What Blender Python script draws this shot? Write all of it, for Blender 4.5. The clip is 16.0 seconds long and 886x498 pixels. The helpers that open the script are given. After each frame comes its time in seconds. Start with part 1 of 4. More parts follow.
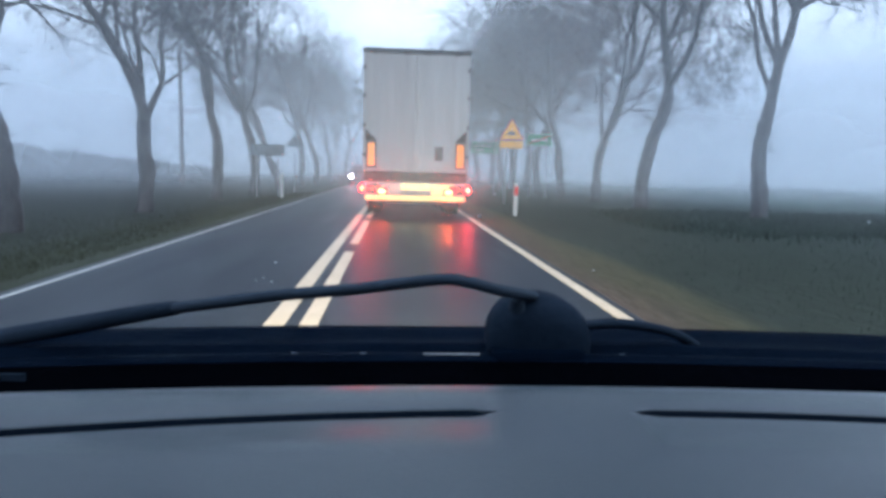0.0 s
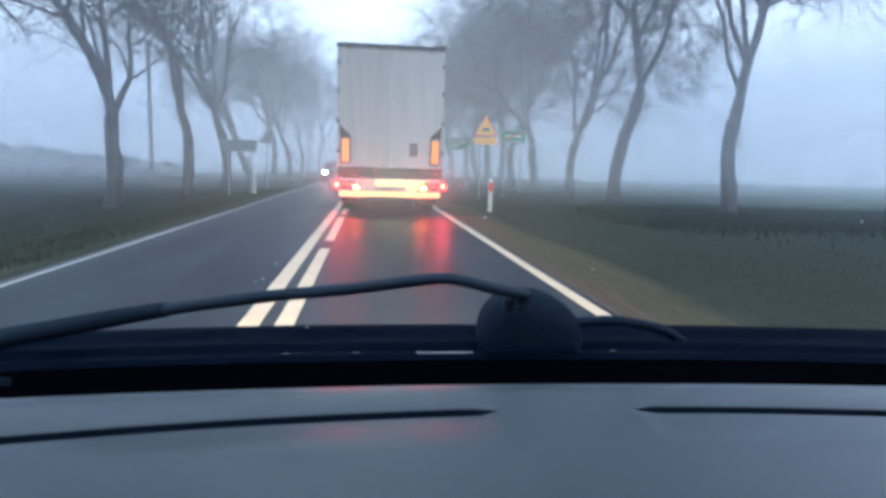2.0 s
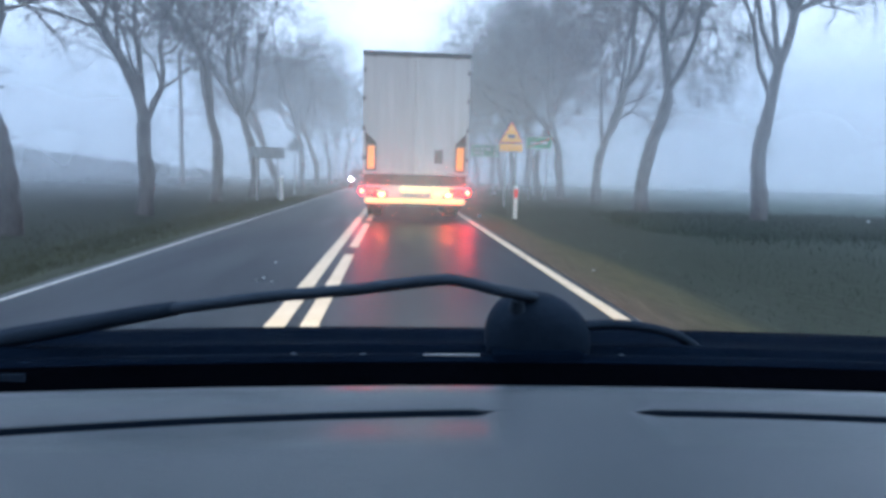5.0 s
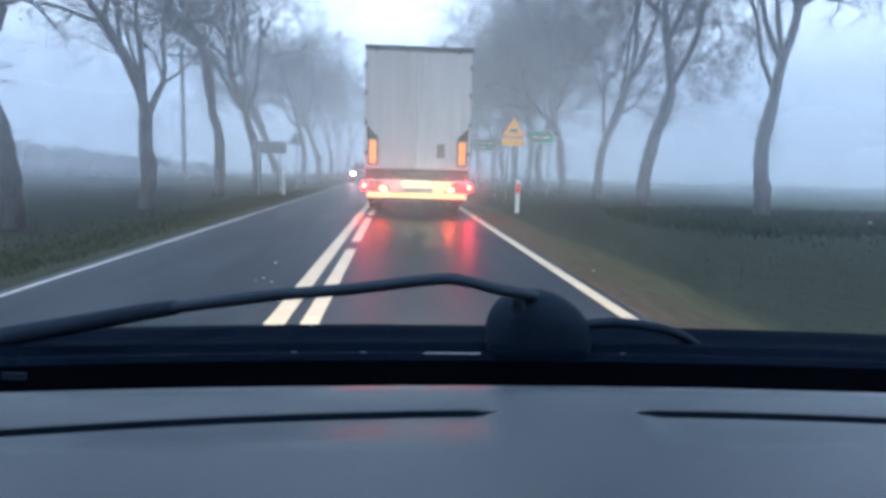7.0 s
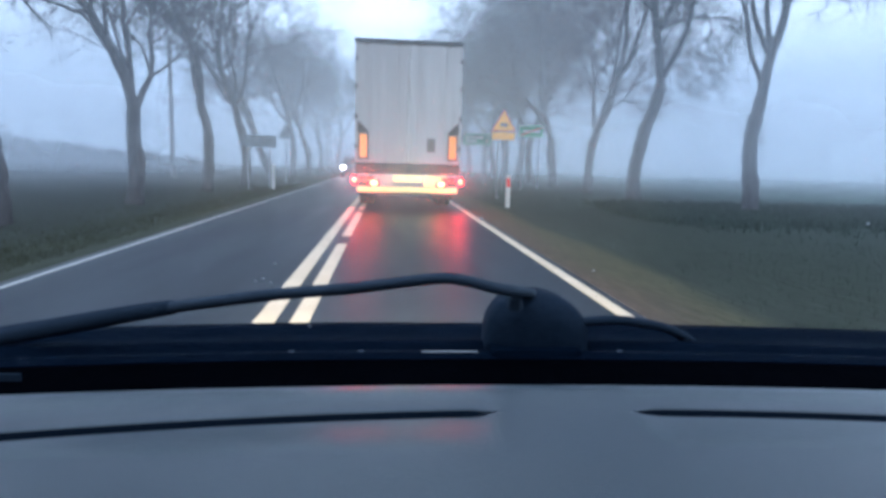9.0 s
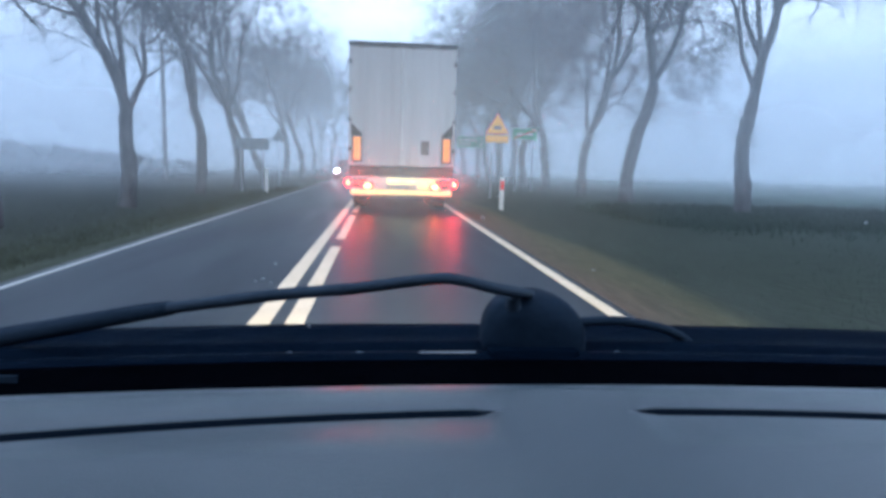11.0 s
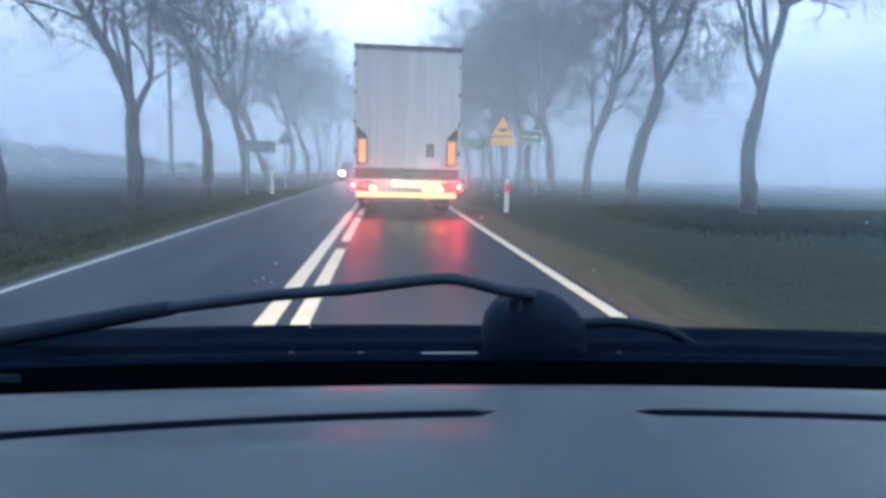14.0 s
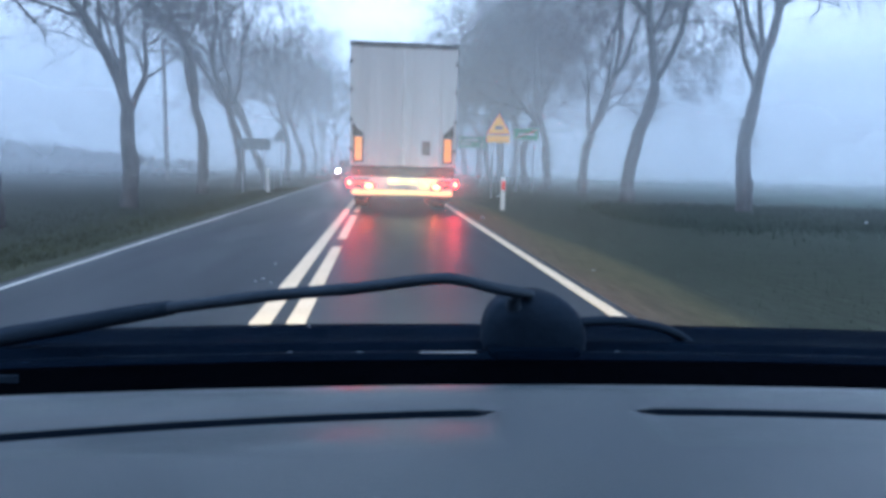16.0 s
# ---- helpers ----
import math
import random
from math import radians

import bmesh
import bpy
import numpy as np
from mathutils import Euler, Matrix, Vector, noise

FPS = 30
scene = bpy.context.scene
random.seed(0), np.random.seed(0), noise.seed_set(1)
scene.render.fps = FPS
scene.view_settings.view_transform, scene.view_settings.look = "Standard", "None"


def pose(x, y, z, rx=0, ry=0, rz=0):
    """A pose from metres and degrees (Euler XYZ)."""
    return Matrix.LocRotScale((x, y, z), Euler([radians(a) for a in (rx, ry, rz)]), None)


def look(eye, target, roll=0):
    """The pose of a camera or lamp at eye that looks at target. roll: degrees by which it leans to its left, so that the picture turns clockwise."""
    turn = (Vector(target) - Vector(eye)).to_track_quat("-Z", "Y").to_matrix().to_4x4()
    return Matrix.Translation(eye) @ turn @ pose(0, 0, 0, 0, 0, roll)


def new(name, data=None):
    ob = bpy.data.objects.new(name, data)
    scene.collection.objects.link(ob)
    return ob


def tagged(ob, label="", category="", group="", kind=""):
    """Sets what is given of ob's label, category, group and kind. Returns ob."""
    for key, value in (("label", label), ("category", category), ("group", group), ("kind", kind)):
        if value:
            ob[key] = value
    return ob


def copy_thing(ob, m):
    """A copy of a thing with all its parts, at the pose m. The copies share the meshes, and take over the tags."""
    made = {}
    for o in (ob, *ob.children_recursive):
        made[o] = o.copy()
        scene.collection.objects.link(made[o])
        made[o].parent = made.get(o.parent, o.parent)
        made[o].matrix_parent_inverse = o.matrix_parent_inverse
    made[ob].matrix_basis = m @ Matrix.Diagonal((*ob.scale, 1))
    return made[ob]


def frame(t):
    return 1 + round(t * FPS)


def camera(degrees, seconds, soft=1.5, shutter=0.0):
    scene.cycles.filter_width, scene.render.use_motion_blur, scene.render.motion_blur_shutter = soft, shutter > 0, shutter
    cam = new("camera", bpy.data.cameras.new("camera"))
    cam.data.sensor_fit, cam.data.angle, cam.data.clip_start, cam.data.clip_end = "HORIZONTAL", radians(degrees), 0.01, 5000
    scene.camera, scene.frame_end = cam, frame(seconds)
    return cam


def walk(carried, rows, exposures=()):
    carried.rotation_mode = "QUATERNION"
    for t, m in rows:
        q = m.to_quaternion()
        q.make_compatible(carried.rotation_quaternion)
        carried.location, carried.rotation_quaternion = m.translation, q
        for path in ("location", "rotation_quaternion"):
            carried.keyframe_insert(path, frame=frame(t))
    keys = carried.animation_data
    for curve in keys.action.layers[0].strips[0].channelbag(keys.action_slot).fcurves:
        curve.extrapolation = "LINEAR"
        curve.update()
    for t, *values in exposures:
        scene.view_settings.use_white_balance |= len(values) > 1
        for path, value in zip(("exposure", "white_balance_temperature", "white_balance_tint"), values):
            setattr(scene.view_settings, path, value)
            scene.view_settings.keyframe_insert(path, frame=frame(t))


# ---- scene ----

# ---------------------------------------------------------------- camera
# The camera rides on the dashboard behind a lorry; it sways round a point on the windscreen.
cam = camera(70.0, 16.0, soft=3.5)
scene.cycles.transparent_max_bounces = 16
YAW, PITCH, ROLL = -5.3, -7.27, 1.5
EYE = Vector((0.0, 0.0, 1.15))


def turned(dyaw, dpitch):
    return (pose(0, 0, 0, 0, 0, YAW + dyaw) @ pose(0, 0, 0, 90 + PITCH + dpitch) @ pose(0, 0, 0, 0, 0, ROLL)).to_3x3()


BASE = turned(0, 0)
PIVOT = EYE + BASE @ Vector((-0.03, -0.12, -0.62))


def sway(dyaw, dpitch):
    turn = turned(dyaw, dpitch)
    eye = PIVOT - turn @ BASE.transposed() @ (PIVOT - EYE)
    return Matrix.Translation(eye) @ turn.to_4x4()


PATH = [
    (0, 0.87, 0.28), (0.5, 0.04, 0.23), (1, -0.98, 0.30), (1.5, -1.59, 0.07),
    (2, -1.48, -0.02), (2.5, -0.42, 0.20), (3, 0.86, 0.22), (3.5, 1.01, 0.42),
    (4, 0.74, 0.49), (6.5, 1.08, 0.62), (7, 1.03, 0.03), (7.5, 0.61, -0.48),
    (8, 0.18, -0.36), (8.5, 0.03, -0.51), (9, 0.14, -0.48), (11.5, -0.64, -0.19),
    (12, -0.77, -0.37), (12.5, -0.41, -0.36), (13, -0.02, -0.20), (13.5, 0.11, -0.10),
    (14, 0.05, 0.0), (14.5, -0.01, -0.04), (15, -0.08, 0.22), (15.5, -0.30, 0.15),
    (16, -0.32, -0.21),
]
walk(cam, [(t, sway(a, b)) for t, a, b in PATH], [
    (0, -0.34, 5260, 12), (1.5, -0.29, 5240, 12), (3.5, -0.23, 5130, 12), (6.5, -0.23, 5150, 12), (9, -0.26, 5050, 12),
    (11.5, -0.26, 4980, 12), (14, -0.22, 4960, 12), (16, -0.27, 4900, 12)])

# ---------------------------------------------------------------- light
world = bpy.data.worlds.new("overcast_sky")
scene.world = world
world.use_nodes = True
wn, wl = world.node_tree.nodes, world.node_tree.links
wn.clear()
w_out = wn.new("ShaderNodeOutputWorld")
w_bg = wn.new("ShaderNodeBackground")
w_sky = wn.new("ShaderNodeTexSky")
w_sky.sky_type, w_sky.sun_disc = "NISHITA", False
w_sky.sun_elevation, w_sky.sun_rotation = radians(42), radians(190)
w_sky.air_density, w_sky.dust_density = 1.0, 4.0
w_gain = wn.new("ShaderNodeVectorMath")
w_gain.operation = "SCALE"
w_gain.inputs[3].default_value = 0.10
w_co = wn.new("ShaderNodeTexCoord")
w_sep = wn.new("ShaderNodeSeparateXYZ")
w_ramp = wn.new("ShaderNodeValToRGB")
w_ramp.color_ramp.interpolation = "EASE"
stops = [(0.0, (0.50, 0.58, 0.71)), (0.03, (0.62, 0.72, 0.88)), (0.11, (1.06, 1.18, 1.36)),
         (0.22, (2.25, 2.33, 2.38)), (1.0, (1.95, 2.05, 2.10))]
while len(w_ramp.color_ramp.elements) < len(stops):
    w_ramp.color_ramp.elements.new(0.5)
for el, (p, c) in zip(w_ramp.color_ramp.elements, stops):
    el.position, el.color = p, (*c, 1)
w_mix = wn.new("ShaderNodeMix")
w_mix.data_type = "RGBA"
w_mix.inputs[0].default_value = 0.12
wl.new(w_co.outputs["Generated"], w_sep.inputs[0])
wl.new(w_sep.outputs["Z"], w_ramp.inputs[0])
wl.new(w_sky.outputs[0], w_gain.inputs[0])
wl.new(w_ramp.outputs[0], w_mix.inputs[6])
wl.new(w_gain.outputs[0], w_mix.inputs[7])
wl.new(w_mix.outputs[2], w_bg.inputs[0])
w_bg.inputs[1].default_value = 1.0
wl.new(w_bg.outputs[0], w_out.inputs[0])

sun = new("sun", bpy.data.lights.new("sun", "SUN"))
sun.data.energy, sun.data.angle, sun.data.color = 0.7, radians(40), (1.0, 0.97, 0.93)
sun.matrix_world = look((-6, -30, 28), (0, 0, 0))


# ---------------------------------------------------------------- materials
def material(name, c1, c2=None, scale=8.0, rough=0.7, metal=0.0, bump=0.0, stretch=(1, 1, 1), fine=6.0,
             spec=0.5, emit=None, strength=0.0, vary=0.0, rough2=None, coords="Object"):
    m = bpy.data.materials.new(name)
    m.use_nodes = True
    n, l = m.node_tree.nodes, m.node_tree.links
    b = n["Principled BSDF"]
    b.inputs["Roughness"].default_value, b.inputs["Metallic"].default_value = rough, metal
    b.inputs["Specular IOR Level"].default_value = spec
    c2 = c2 or c1
    co = n.new("ShaderNodeTexCoord")
    mp = n.new("ShaderNodeMapping")
    mp.inputs["Scale"].default_value = stretch
    l.new(co.outputs[coords], mp.inputs[0])
    big, small = n.new("ShaderNodeTexNoise"), n.new("ShaderNodeTexNoise")
    big.inputs["Scale"].default_value, small.inputs["Scale"].default_value = scale, scale * fine
    big.inputs["Detail"].default_value, small.inputs["Detail"].default_value = 3, 4
    for t in (big, small):
        l.new(mp.outputs[0], t.inputs["Vector"])
    ad = n.new("ShaderNodeMix")
    ad.inputs[0].default_value = 0.45
    l.new(big.outputs[0], ad.inputs[2])
    l.new(small.outputs[0], ad.inputs[3])
    rg = n.new("ShaderNodeMapRange")
    rg.inputs[1].default_value, rg.inputs[2].default_value = 0.32, 0.68
    l.new(ad.outputs[0], rg.inputs[0])
    mx = n.new("ShaderNodeMix")
    mx.data_type = "RGBA"
    mx.inputs[6].default_value, mx.inputs[7].default_value = (*c1, 1), (*c2, 1)
    l.new(rg.outputs[0], mx.inputs[0])
    col = mx.outputs[2]
    if vary:
        oi, hs = n.new("ShaderNodeObjectInfo"), n.new("ShaderNodeHueSaturation")
        vr = n.new("ShaderNodeMapRange")
        vr.inputs[3].default_value, vr.inputs[4].default_value = 1 - vary, 1 + vary
        l.new(oi.outputs["Random"], vr.inputs[0])
        l.new(vr.outputs[0], hs.inputs["Value"])
        l.new(col, hs.inputs["Color"])
        col = hs.outputs[0]
    l.new(col, b.inputs["Base Color"])
    if rough2 is not None:
        rr = n.new("ShaderNodeMapRange")
        rr.inputs[1].default_value, rr.inputs[2].default_value = 0.35, 0.65
        rr.inputs[3].default_value, rr.inputs[4].default_value = rough, rough2
        l.new(big.outputs[0], rr.inputs[0])
        l.new(rr.outputs[0], b.inputs["Roughness"])
    if bump:
        bp = n.new("ShaderNodeBump")
        bp.inputs["Strength"].default_value, bp.inputs["Distance"].default_value = bump, 0.02
        l.new(small.outputs[0], bp.inputs["Height"])
        l.new(bp.outputs[0], b.inputs["Normal"])
    if emit:
        b.inputs["Emission Color"].default_value = (*emit, 1)
        b.inputs["Emission Strength"].default_value = strength
    return m


ASPHALT = material("wet_asphalt", (0.019, 0.023, 0.031), (0.030, 0.035, 0.044), 1.2, 0.37, stretch=(1, 0.12, 1),
                   fine=40, rough2=0.46, spec=0.085, bump=0.10)
# Same white line paint twice: first tinted with warm headlamp light, second sky-lit.
PAINT_HEADLIT = material("road_paint_headlit", (0.46, 0.355, 0.235), (0.60, 0.475, 0.335), 3.0, 0.55, bump=0.2, fine=12)
PAINT_SKYLIT = material("road_paint_skylit", (0.33, 0.32, 0.30), (0.44, 0.43, 0.41), 3.0, 0.55, bump=0.2, fine=12)
BARK = material("bark", (0.030, 0.030, 0.032), (0.075, 0.072, 0.070), 2.5, 0.9, bump=0.8, stretch=(1, 1, 0.3), vary=0.15)
TWIG = material("twig", (0.035, 0.034, 0.035), (0.06, 0.055, 0.052), 3.0, 0.9)
LEAF = material("dark_leaf", (0.035, 0.042, 0.032), (0.065, 0.066, 0.045), 1.2, 0.7, vary=0.15)
LEAF_BROWN = material("brown_leaf", (0.060, 0.045, 0.035), (0.11, 0.075, 0.05), 1.2, 0.7, vary=0.15)
GRASS = material("grass_blade", (0.036, 0.042, 0.026), (0.058, 0.062, 0.036), 1.0, 0.9, spec=0.1)
GRASS_DARK = material("dark_grass_blade", (0.018, 0.032, 0.022), (0.030, 0.046, 0.032), 0.7, 0.9)
WOOD_FAR = material("far_wood", (0.012, 0.014, 0.016), (0.020, 0.022, 0.024), 0.4, 1.0, spec=0.0)
DASH = material("dash_grain", (0.037, 0.049, 0.062), (0.049, 0.062, 0.076), 5.0, 0.30, bump=0.10, fine=90, rough2=0.37, spec=0.30)
SLOT = material("slot_black", (0.004, 0.008, 0.016), None, 20, 0.8, spec=0.05)
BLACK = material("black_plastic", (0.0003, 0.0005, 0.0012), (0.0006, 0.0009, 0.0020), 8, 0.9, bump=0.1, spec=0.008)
COWL = material("cowl_plastic", (0.0008, 0.0028, 0.0080), (0.0018, 0.0050, 0.0120), 6, 0.8, stretch=(1, 4, 1), bump=0.15, spec=0.02)
RUBBER = material("rubber", (0.0035, 0.0068, 0.0120), (0.0065, 0.0105, 0.0175), 14, 0.8, bump=0.12, spec=0.06)
WIPER = material("wiper_black", (0.0230, 0.0330, 0.0490), (0.0310, 0.0430, 0.0620), 14, 0.75, bump=0.12, spec=0.08)
BLADE = material("blade_black", (0.0100, 0.0170, 0.0290), (0.0150, 0.0235, 0.0380), 14, 0.75, bump=0.12, spec=0.06)
HUMP = material("pivot_black", (0.0045, 0.0100, 0.0200), (0.0080, 0.0150, 0.0280), 14, 0.75, bump=0.12, spec=0.08)
CARPAINT = material("car_paint", (0.05, 0.06, 0.075), (0.06, 0.07, 0.085), 3, 0.3, metal=0.3)
LINER = material("roof_liner", (0.30, 0.30, 0.29), (0.36, 0.36, 0.35), 20, 0.95)
WHITE = material("trailer_paint", (0.205, 0.212, 0.230), (0.270, 0.278, 0.295), 1.1, 0.45, stretch=(1.6, 1, 0.12), fine=4, rough2=0.6)
WHITE_GREY = material("trailer_paint_darker", (0.190, 0.193, 0.208), (0.250, 0.252, 0.266), 1.3, 0.5, stretch=(1.8, 1, 0.10), fine=4, rough2=0.65)
CURTAIN = material("curtain_tarp", (0.50, 0.51, 0.53), (0.60, 0.61, 0.62), 1.0, 0.55)
STEEL = material("dark_steel", (0.03, 0.03, 0.033), (0.055, 0.052, 0.05), 5, 0.55, metal=0.4, bump=0.1)
RAIL = material("dirty_aluminium", (0.16, 0.18, 0.21), (0.25, 0.27, 0.30), 5, 0.45, metal=0.6)
HEADER = material("header_dark", (0.012, 0.018, 0.026), (0.022, 0.029, 0.038), 5, 0.6, spec=0.2)
BAND = material("dark_red_band", (0.007, 0.005, 0.007), (0.013, 0.009, 0.011), 4, 0.7, spec=0.1)
BUMPER = material("reflective_bumper", (0.84, 0.68, 0.24), (0.92, 0.78, 0.34), 5, 0.45, fine=4)
PLATE = material("plate_yellow", (0.88, 0.74, 0.24), (0.92, 0.80, 0.32), 8, 0.4)
GREYBAR = material("grey_letter", (0.10, 0.09, 0.08), None, 8, 0.5)
ORANGE = material("orange_reflector", (0.95, 0.23, 0.002), (0.98, 0.30, 0.004), 14, 0.3)
RED_LAMP = material("tail_lamp_red", (0.7, 0.03, 0.02), None, 8, 0.2, emit=(1.0, 0.13, 0.025), strength=12.0)
RED_GLOW = material("lamp_glass_red", (0.6, 0.02, 0.02), None, 8, 0.2, emit=(1.0, 0.015, 0.02), strength=4.0)
RED_DIM = material("marker_red", (0.6, 0.03, 0.02), None, 8, 0.2, emit=(1.0, 0.06, 0.04), strength=0.8)
WARM_LAMP = material("fog_lamp_warm", (0.8, 0.5, 0.2), None, 8, 0.2, emit=(1.0, 0.10, 0.016), strength=16.0)
HEAD_LAMP = material("headlamp_lit", (0.9, 0.9, 0.85), None, 8, 0.2, emit=(1.0, 0.93, 0.78), strength=70.0)
SIGN_BACK = material("sign_back", (0.055, 0.075, 0.095), (0.085, 0.105, 0.125), 4, 0.5, metal=0.3)
SIGN_GREEN = material("sign_green", (0.02, 0.24, 0.09), (0.03, 0.30, 0.12), 4, 0.4)
SIGN_WHITE = material("sign_white", (0.62, 0.66, 0.62), None, 4, 0.4)
SIGN_RED = material("sign_red", (0.55, 0.05, 0.03), None, 4, 0.4)
SIGN_YELLOW = material("sign_yellow", (0.92, 0.38, 0.006), (0.96, 0.45, 0.010), 4, 0.4)
GALV = material("galvanised", (0.22, 0.23, 0.24), (0.32, 0.33, 0.34), 9, 0.5, metal=0.6)
SPECK = material("dried_speck", (0.30, 0.31, 0.33), (0.42, 0.42, 0.43), 40, 0.7)
RED_GLASS = material("red_reflector", (0.72, 0.03, 0.03), (0.80, 0.05, 0.04), 9, 0.25)
POST_WHITE = material("post_white", (0.46, 0.45, 0.43), (0.58, 0.57, 0.54), 7, 0.5)
POLE_WOOD = material("pole_wood", (0.06, 0.055, 0.05), (0.10, 0.09, 0.08), 4, 0.85, stretch=(1, 1, 0.2))


def mist_material(name, density, near, side=1.9):
    """Droplets that scatter the sky's light to both sides; thinner near the ground, over the road and in patches."""
    m = bpy.data.materials.new(name)
    m.use_nodes = True
    n, l = m.node_tree.nodes, m.node_tree.links
    n.clear()
    out, mix = n.new("ShaderNodeOutputMaterial"), n.new("ShaderNodeMixShader")
    tr, both = n.new("ShaderNodeBsdfTransparent"), n.new("ShaderNodeMixShader")
    df, tl = n.new("ShaderNodeBsdfDiffuse"), n.new("ShaderNodeBsdfTranslucent")
    df.inputs[0].default_value = tl.inputs[0].default_value = (0.85, 0.91, 0.975, 1)
    both.inputs[0].default_value = 0.5
    co, sp, mr = n.new("ShaderNodeTexCoord"), n.new("ShaderNodeSeparateXYZ"), n.new("ShaderNodeMapRange")
    no, nr, mu = n.new("ShaderNodeTexNoise"), n.new("ShaderNodeMapRange"), n.new("ShaderNodeMath")
    mr.inputs[1].default_value, mr.inputs[2].default_value = 0.15 if near else 0.2, 1.7 if near else 0.8
    mr.inputs[3].default_value, mr.inputs[4].default_value = 0.0, density
    mr.interpolation_type = "SMOOTHSTEP"
    no.inputs["Scale"].default_value, no.inputs["Detail"].default_value = 0.09, 2
    nr.inputs[1].default_value, nr.inputs[2].default_value = 0.3, 0.7
    nr.inputs[3].default_value, nr.inputs[4].default_value = 0.85, 1.15
    mu.operation = "MULTIPLY"
    hi, m2 = n.new("ShaderNodeMapRange"), n.new("ShaderNodeMath")
    hi.inputs[1].default_value, hi.inputs[2].default_value = 3.0, 13.0
    hi.inputs[3].default_value, hi.inputs[4].default_value = 1.0, 0.30
    m2.operation = "MULTIPLY"
    l.new(co.outputs["Object"], sp.inputs[0])
    l.new(sp.outputs["Z"], mr.inputs[0])
    l.new(co.outputs["Object"], no.inputs["Vector"])
    l.new(no.outputs[0], nr.inputs[0])
    ax, fx, m3 = n.new("ShaderNodeMath"), n.new("ShaderNodeMapRange"), n.new("ShaderNodeMath")
    ax.operation, m3.operation = "ABSOLUTE", "MULTIPLY"
    fx.inputs[1].default_value, fx.inputs[2].default_value = 3.0, 8.5
    fx.inputs[3].default_value, fx.inputs[4].default_value = 0.62 if near else 1.0, side
    fx.interpolation_type = "SMOOTHSTEP"
    l.new(sp.outputs["X"], ax.inputs[0])
    l.new(ax.outputs[0], fx.inputs[0])
    l.new(sp.outputs["Z"], hi.inputs[0])
    l.new(mr.outputs[0], m2.inputs[0])
    l.new(hi.outputs[0], m2.inputs[1])
    l.new(m2.outputs[0], mu.inputs[0])
    l.new(nr.outputs[0], mu.inputs[1])
    l.new(df.outputs[0], both.inputs[1])
    l.new(tl.outputs[0], both.inputs[2])
    l.new(mu.outputs[0], m3.inputs[0])
    l.new(fx.outputs[0], m3.inputs[1])
    l.new(m3.outputs[0], mix.inputs[0])
    l.new(tr.outputs[0], mix.inputs[1])
    l.new(both.outputs[0], mix.inputs[2])
    l.new(mix.outputs[0], out.inputs[0])
    return m


# ---------------------------------------------------------------- helpers for meshes
def part(name, bm, mats, parent=None, label="", smooth=False):
    me = bpy.data.meshes.new(name)
    bm.normal_update()
    bm.to_mesh(me)
    bm.free()
    for m in (mats if isinstance(mats, (list, tuple)) else [mats]):
        me.materials.append(m)
    if smooth:
        me.shade_smooth()
    ob = new(name, me)
    if parent:
        ob.parent = parent
    if label:
        ob["label"] = label
    return ob


def raw(name, verts, faces, mats, parent=None, label="", index=None, smooth=False):
    me = bpy.data.meshes.new(name)
    me.from_pydata(verts, [], faces)
    for m in (mats if isinstance(mats, (list, tuple)) else [mats]):
        me.materials.append(m)
    if index is not None:
        me.polygons.foreach_set("material_index", index)
    if smooth:
        me.shade_smooth()
    me.update()
    ob = new(name, me)
    if parent:
        ob.parent = parent
    if label:
        ob["label"] = label
    return ob


def base(name, x, y, z, label, category, group="", kind="", turn=0):
    ob = new(name)
    ob.matrix_basis = pose(x, y, z, 0, 0, turn)
    return tagged(ob, label, category, group, kind)


def box(bm, x0, x1, y0, y1, z0, z1, bevel=0.0, m=None):
    made = bmesh.ops.create_cube(bm, size=1.0, matrix=Matrix.Translation(((x0 + x1) / 2, (y0 + y1) / 2, (z0 + z1) / 2))
                                 @ Matrix.Diagonal((x1 - x0, y1 - y0, z1 - z0, 1)))
    vs = made["verts"]
    if bevel:
        es = list({e for v in vs for e in v.link_edges})
        r = bmesh.ops.bevel(bm, geom=es, offset=bevel, segments=2, affect="EDGES", profile=0.5)
        vs = list({v for f in r["faces"] for v in f.verts} | {v for v in vs if v.is_valid})
    if m is not None:
        bmesh.ops.transform(bm, matrix=m, verts=vs)
    return bm


def boxed(x0, x1, y0, y1, z0, z1, bevel=0.0, m=None):
    return box(bmesh.new(), x0, x1, y0, y1, z0, z1, bevel, m)


def cyl(bm, p, q, r0, r1=None, sides=16, caps=True):
    p, q = Vector(p), Vector(q)
    d = q - p
    m = Matrix.Translation((p + q) / 2) @ d.to_track_quat("Z", "Y").to_matrix().to_4x4()
    bmesh.ops.create_cone(bm, cap_ends=caps, segments=sides, radius1=r0, radius2=r0 if r1 is None else r1,
                          depth=d.length, matrix=m)
    return bm


def bezier_path(points, steps=8):
    """A smooth line through the points (Catmull-Rom)."""
    p = [Vector(points[0]), *[Vector(v) for v in points], Vector(points[-1])]
    out = []
    for i in range(1, len(p) - 2):
        for k in range(steps):
            t = k / steps
            a, b, c, d = p[i - 1:i + 3]
            out.append(0.5 * ((2 * b) + (c - a) * t + (2 * a - 5 * b + 4 * c - d) * t * t + (3 * b - a - 3 * c + d) * t ** 3))
    return out + [p[-2]]


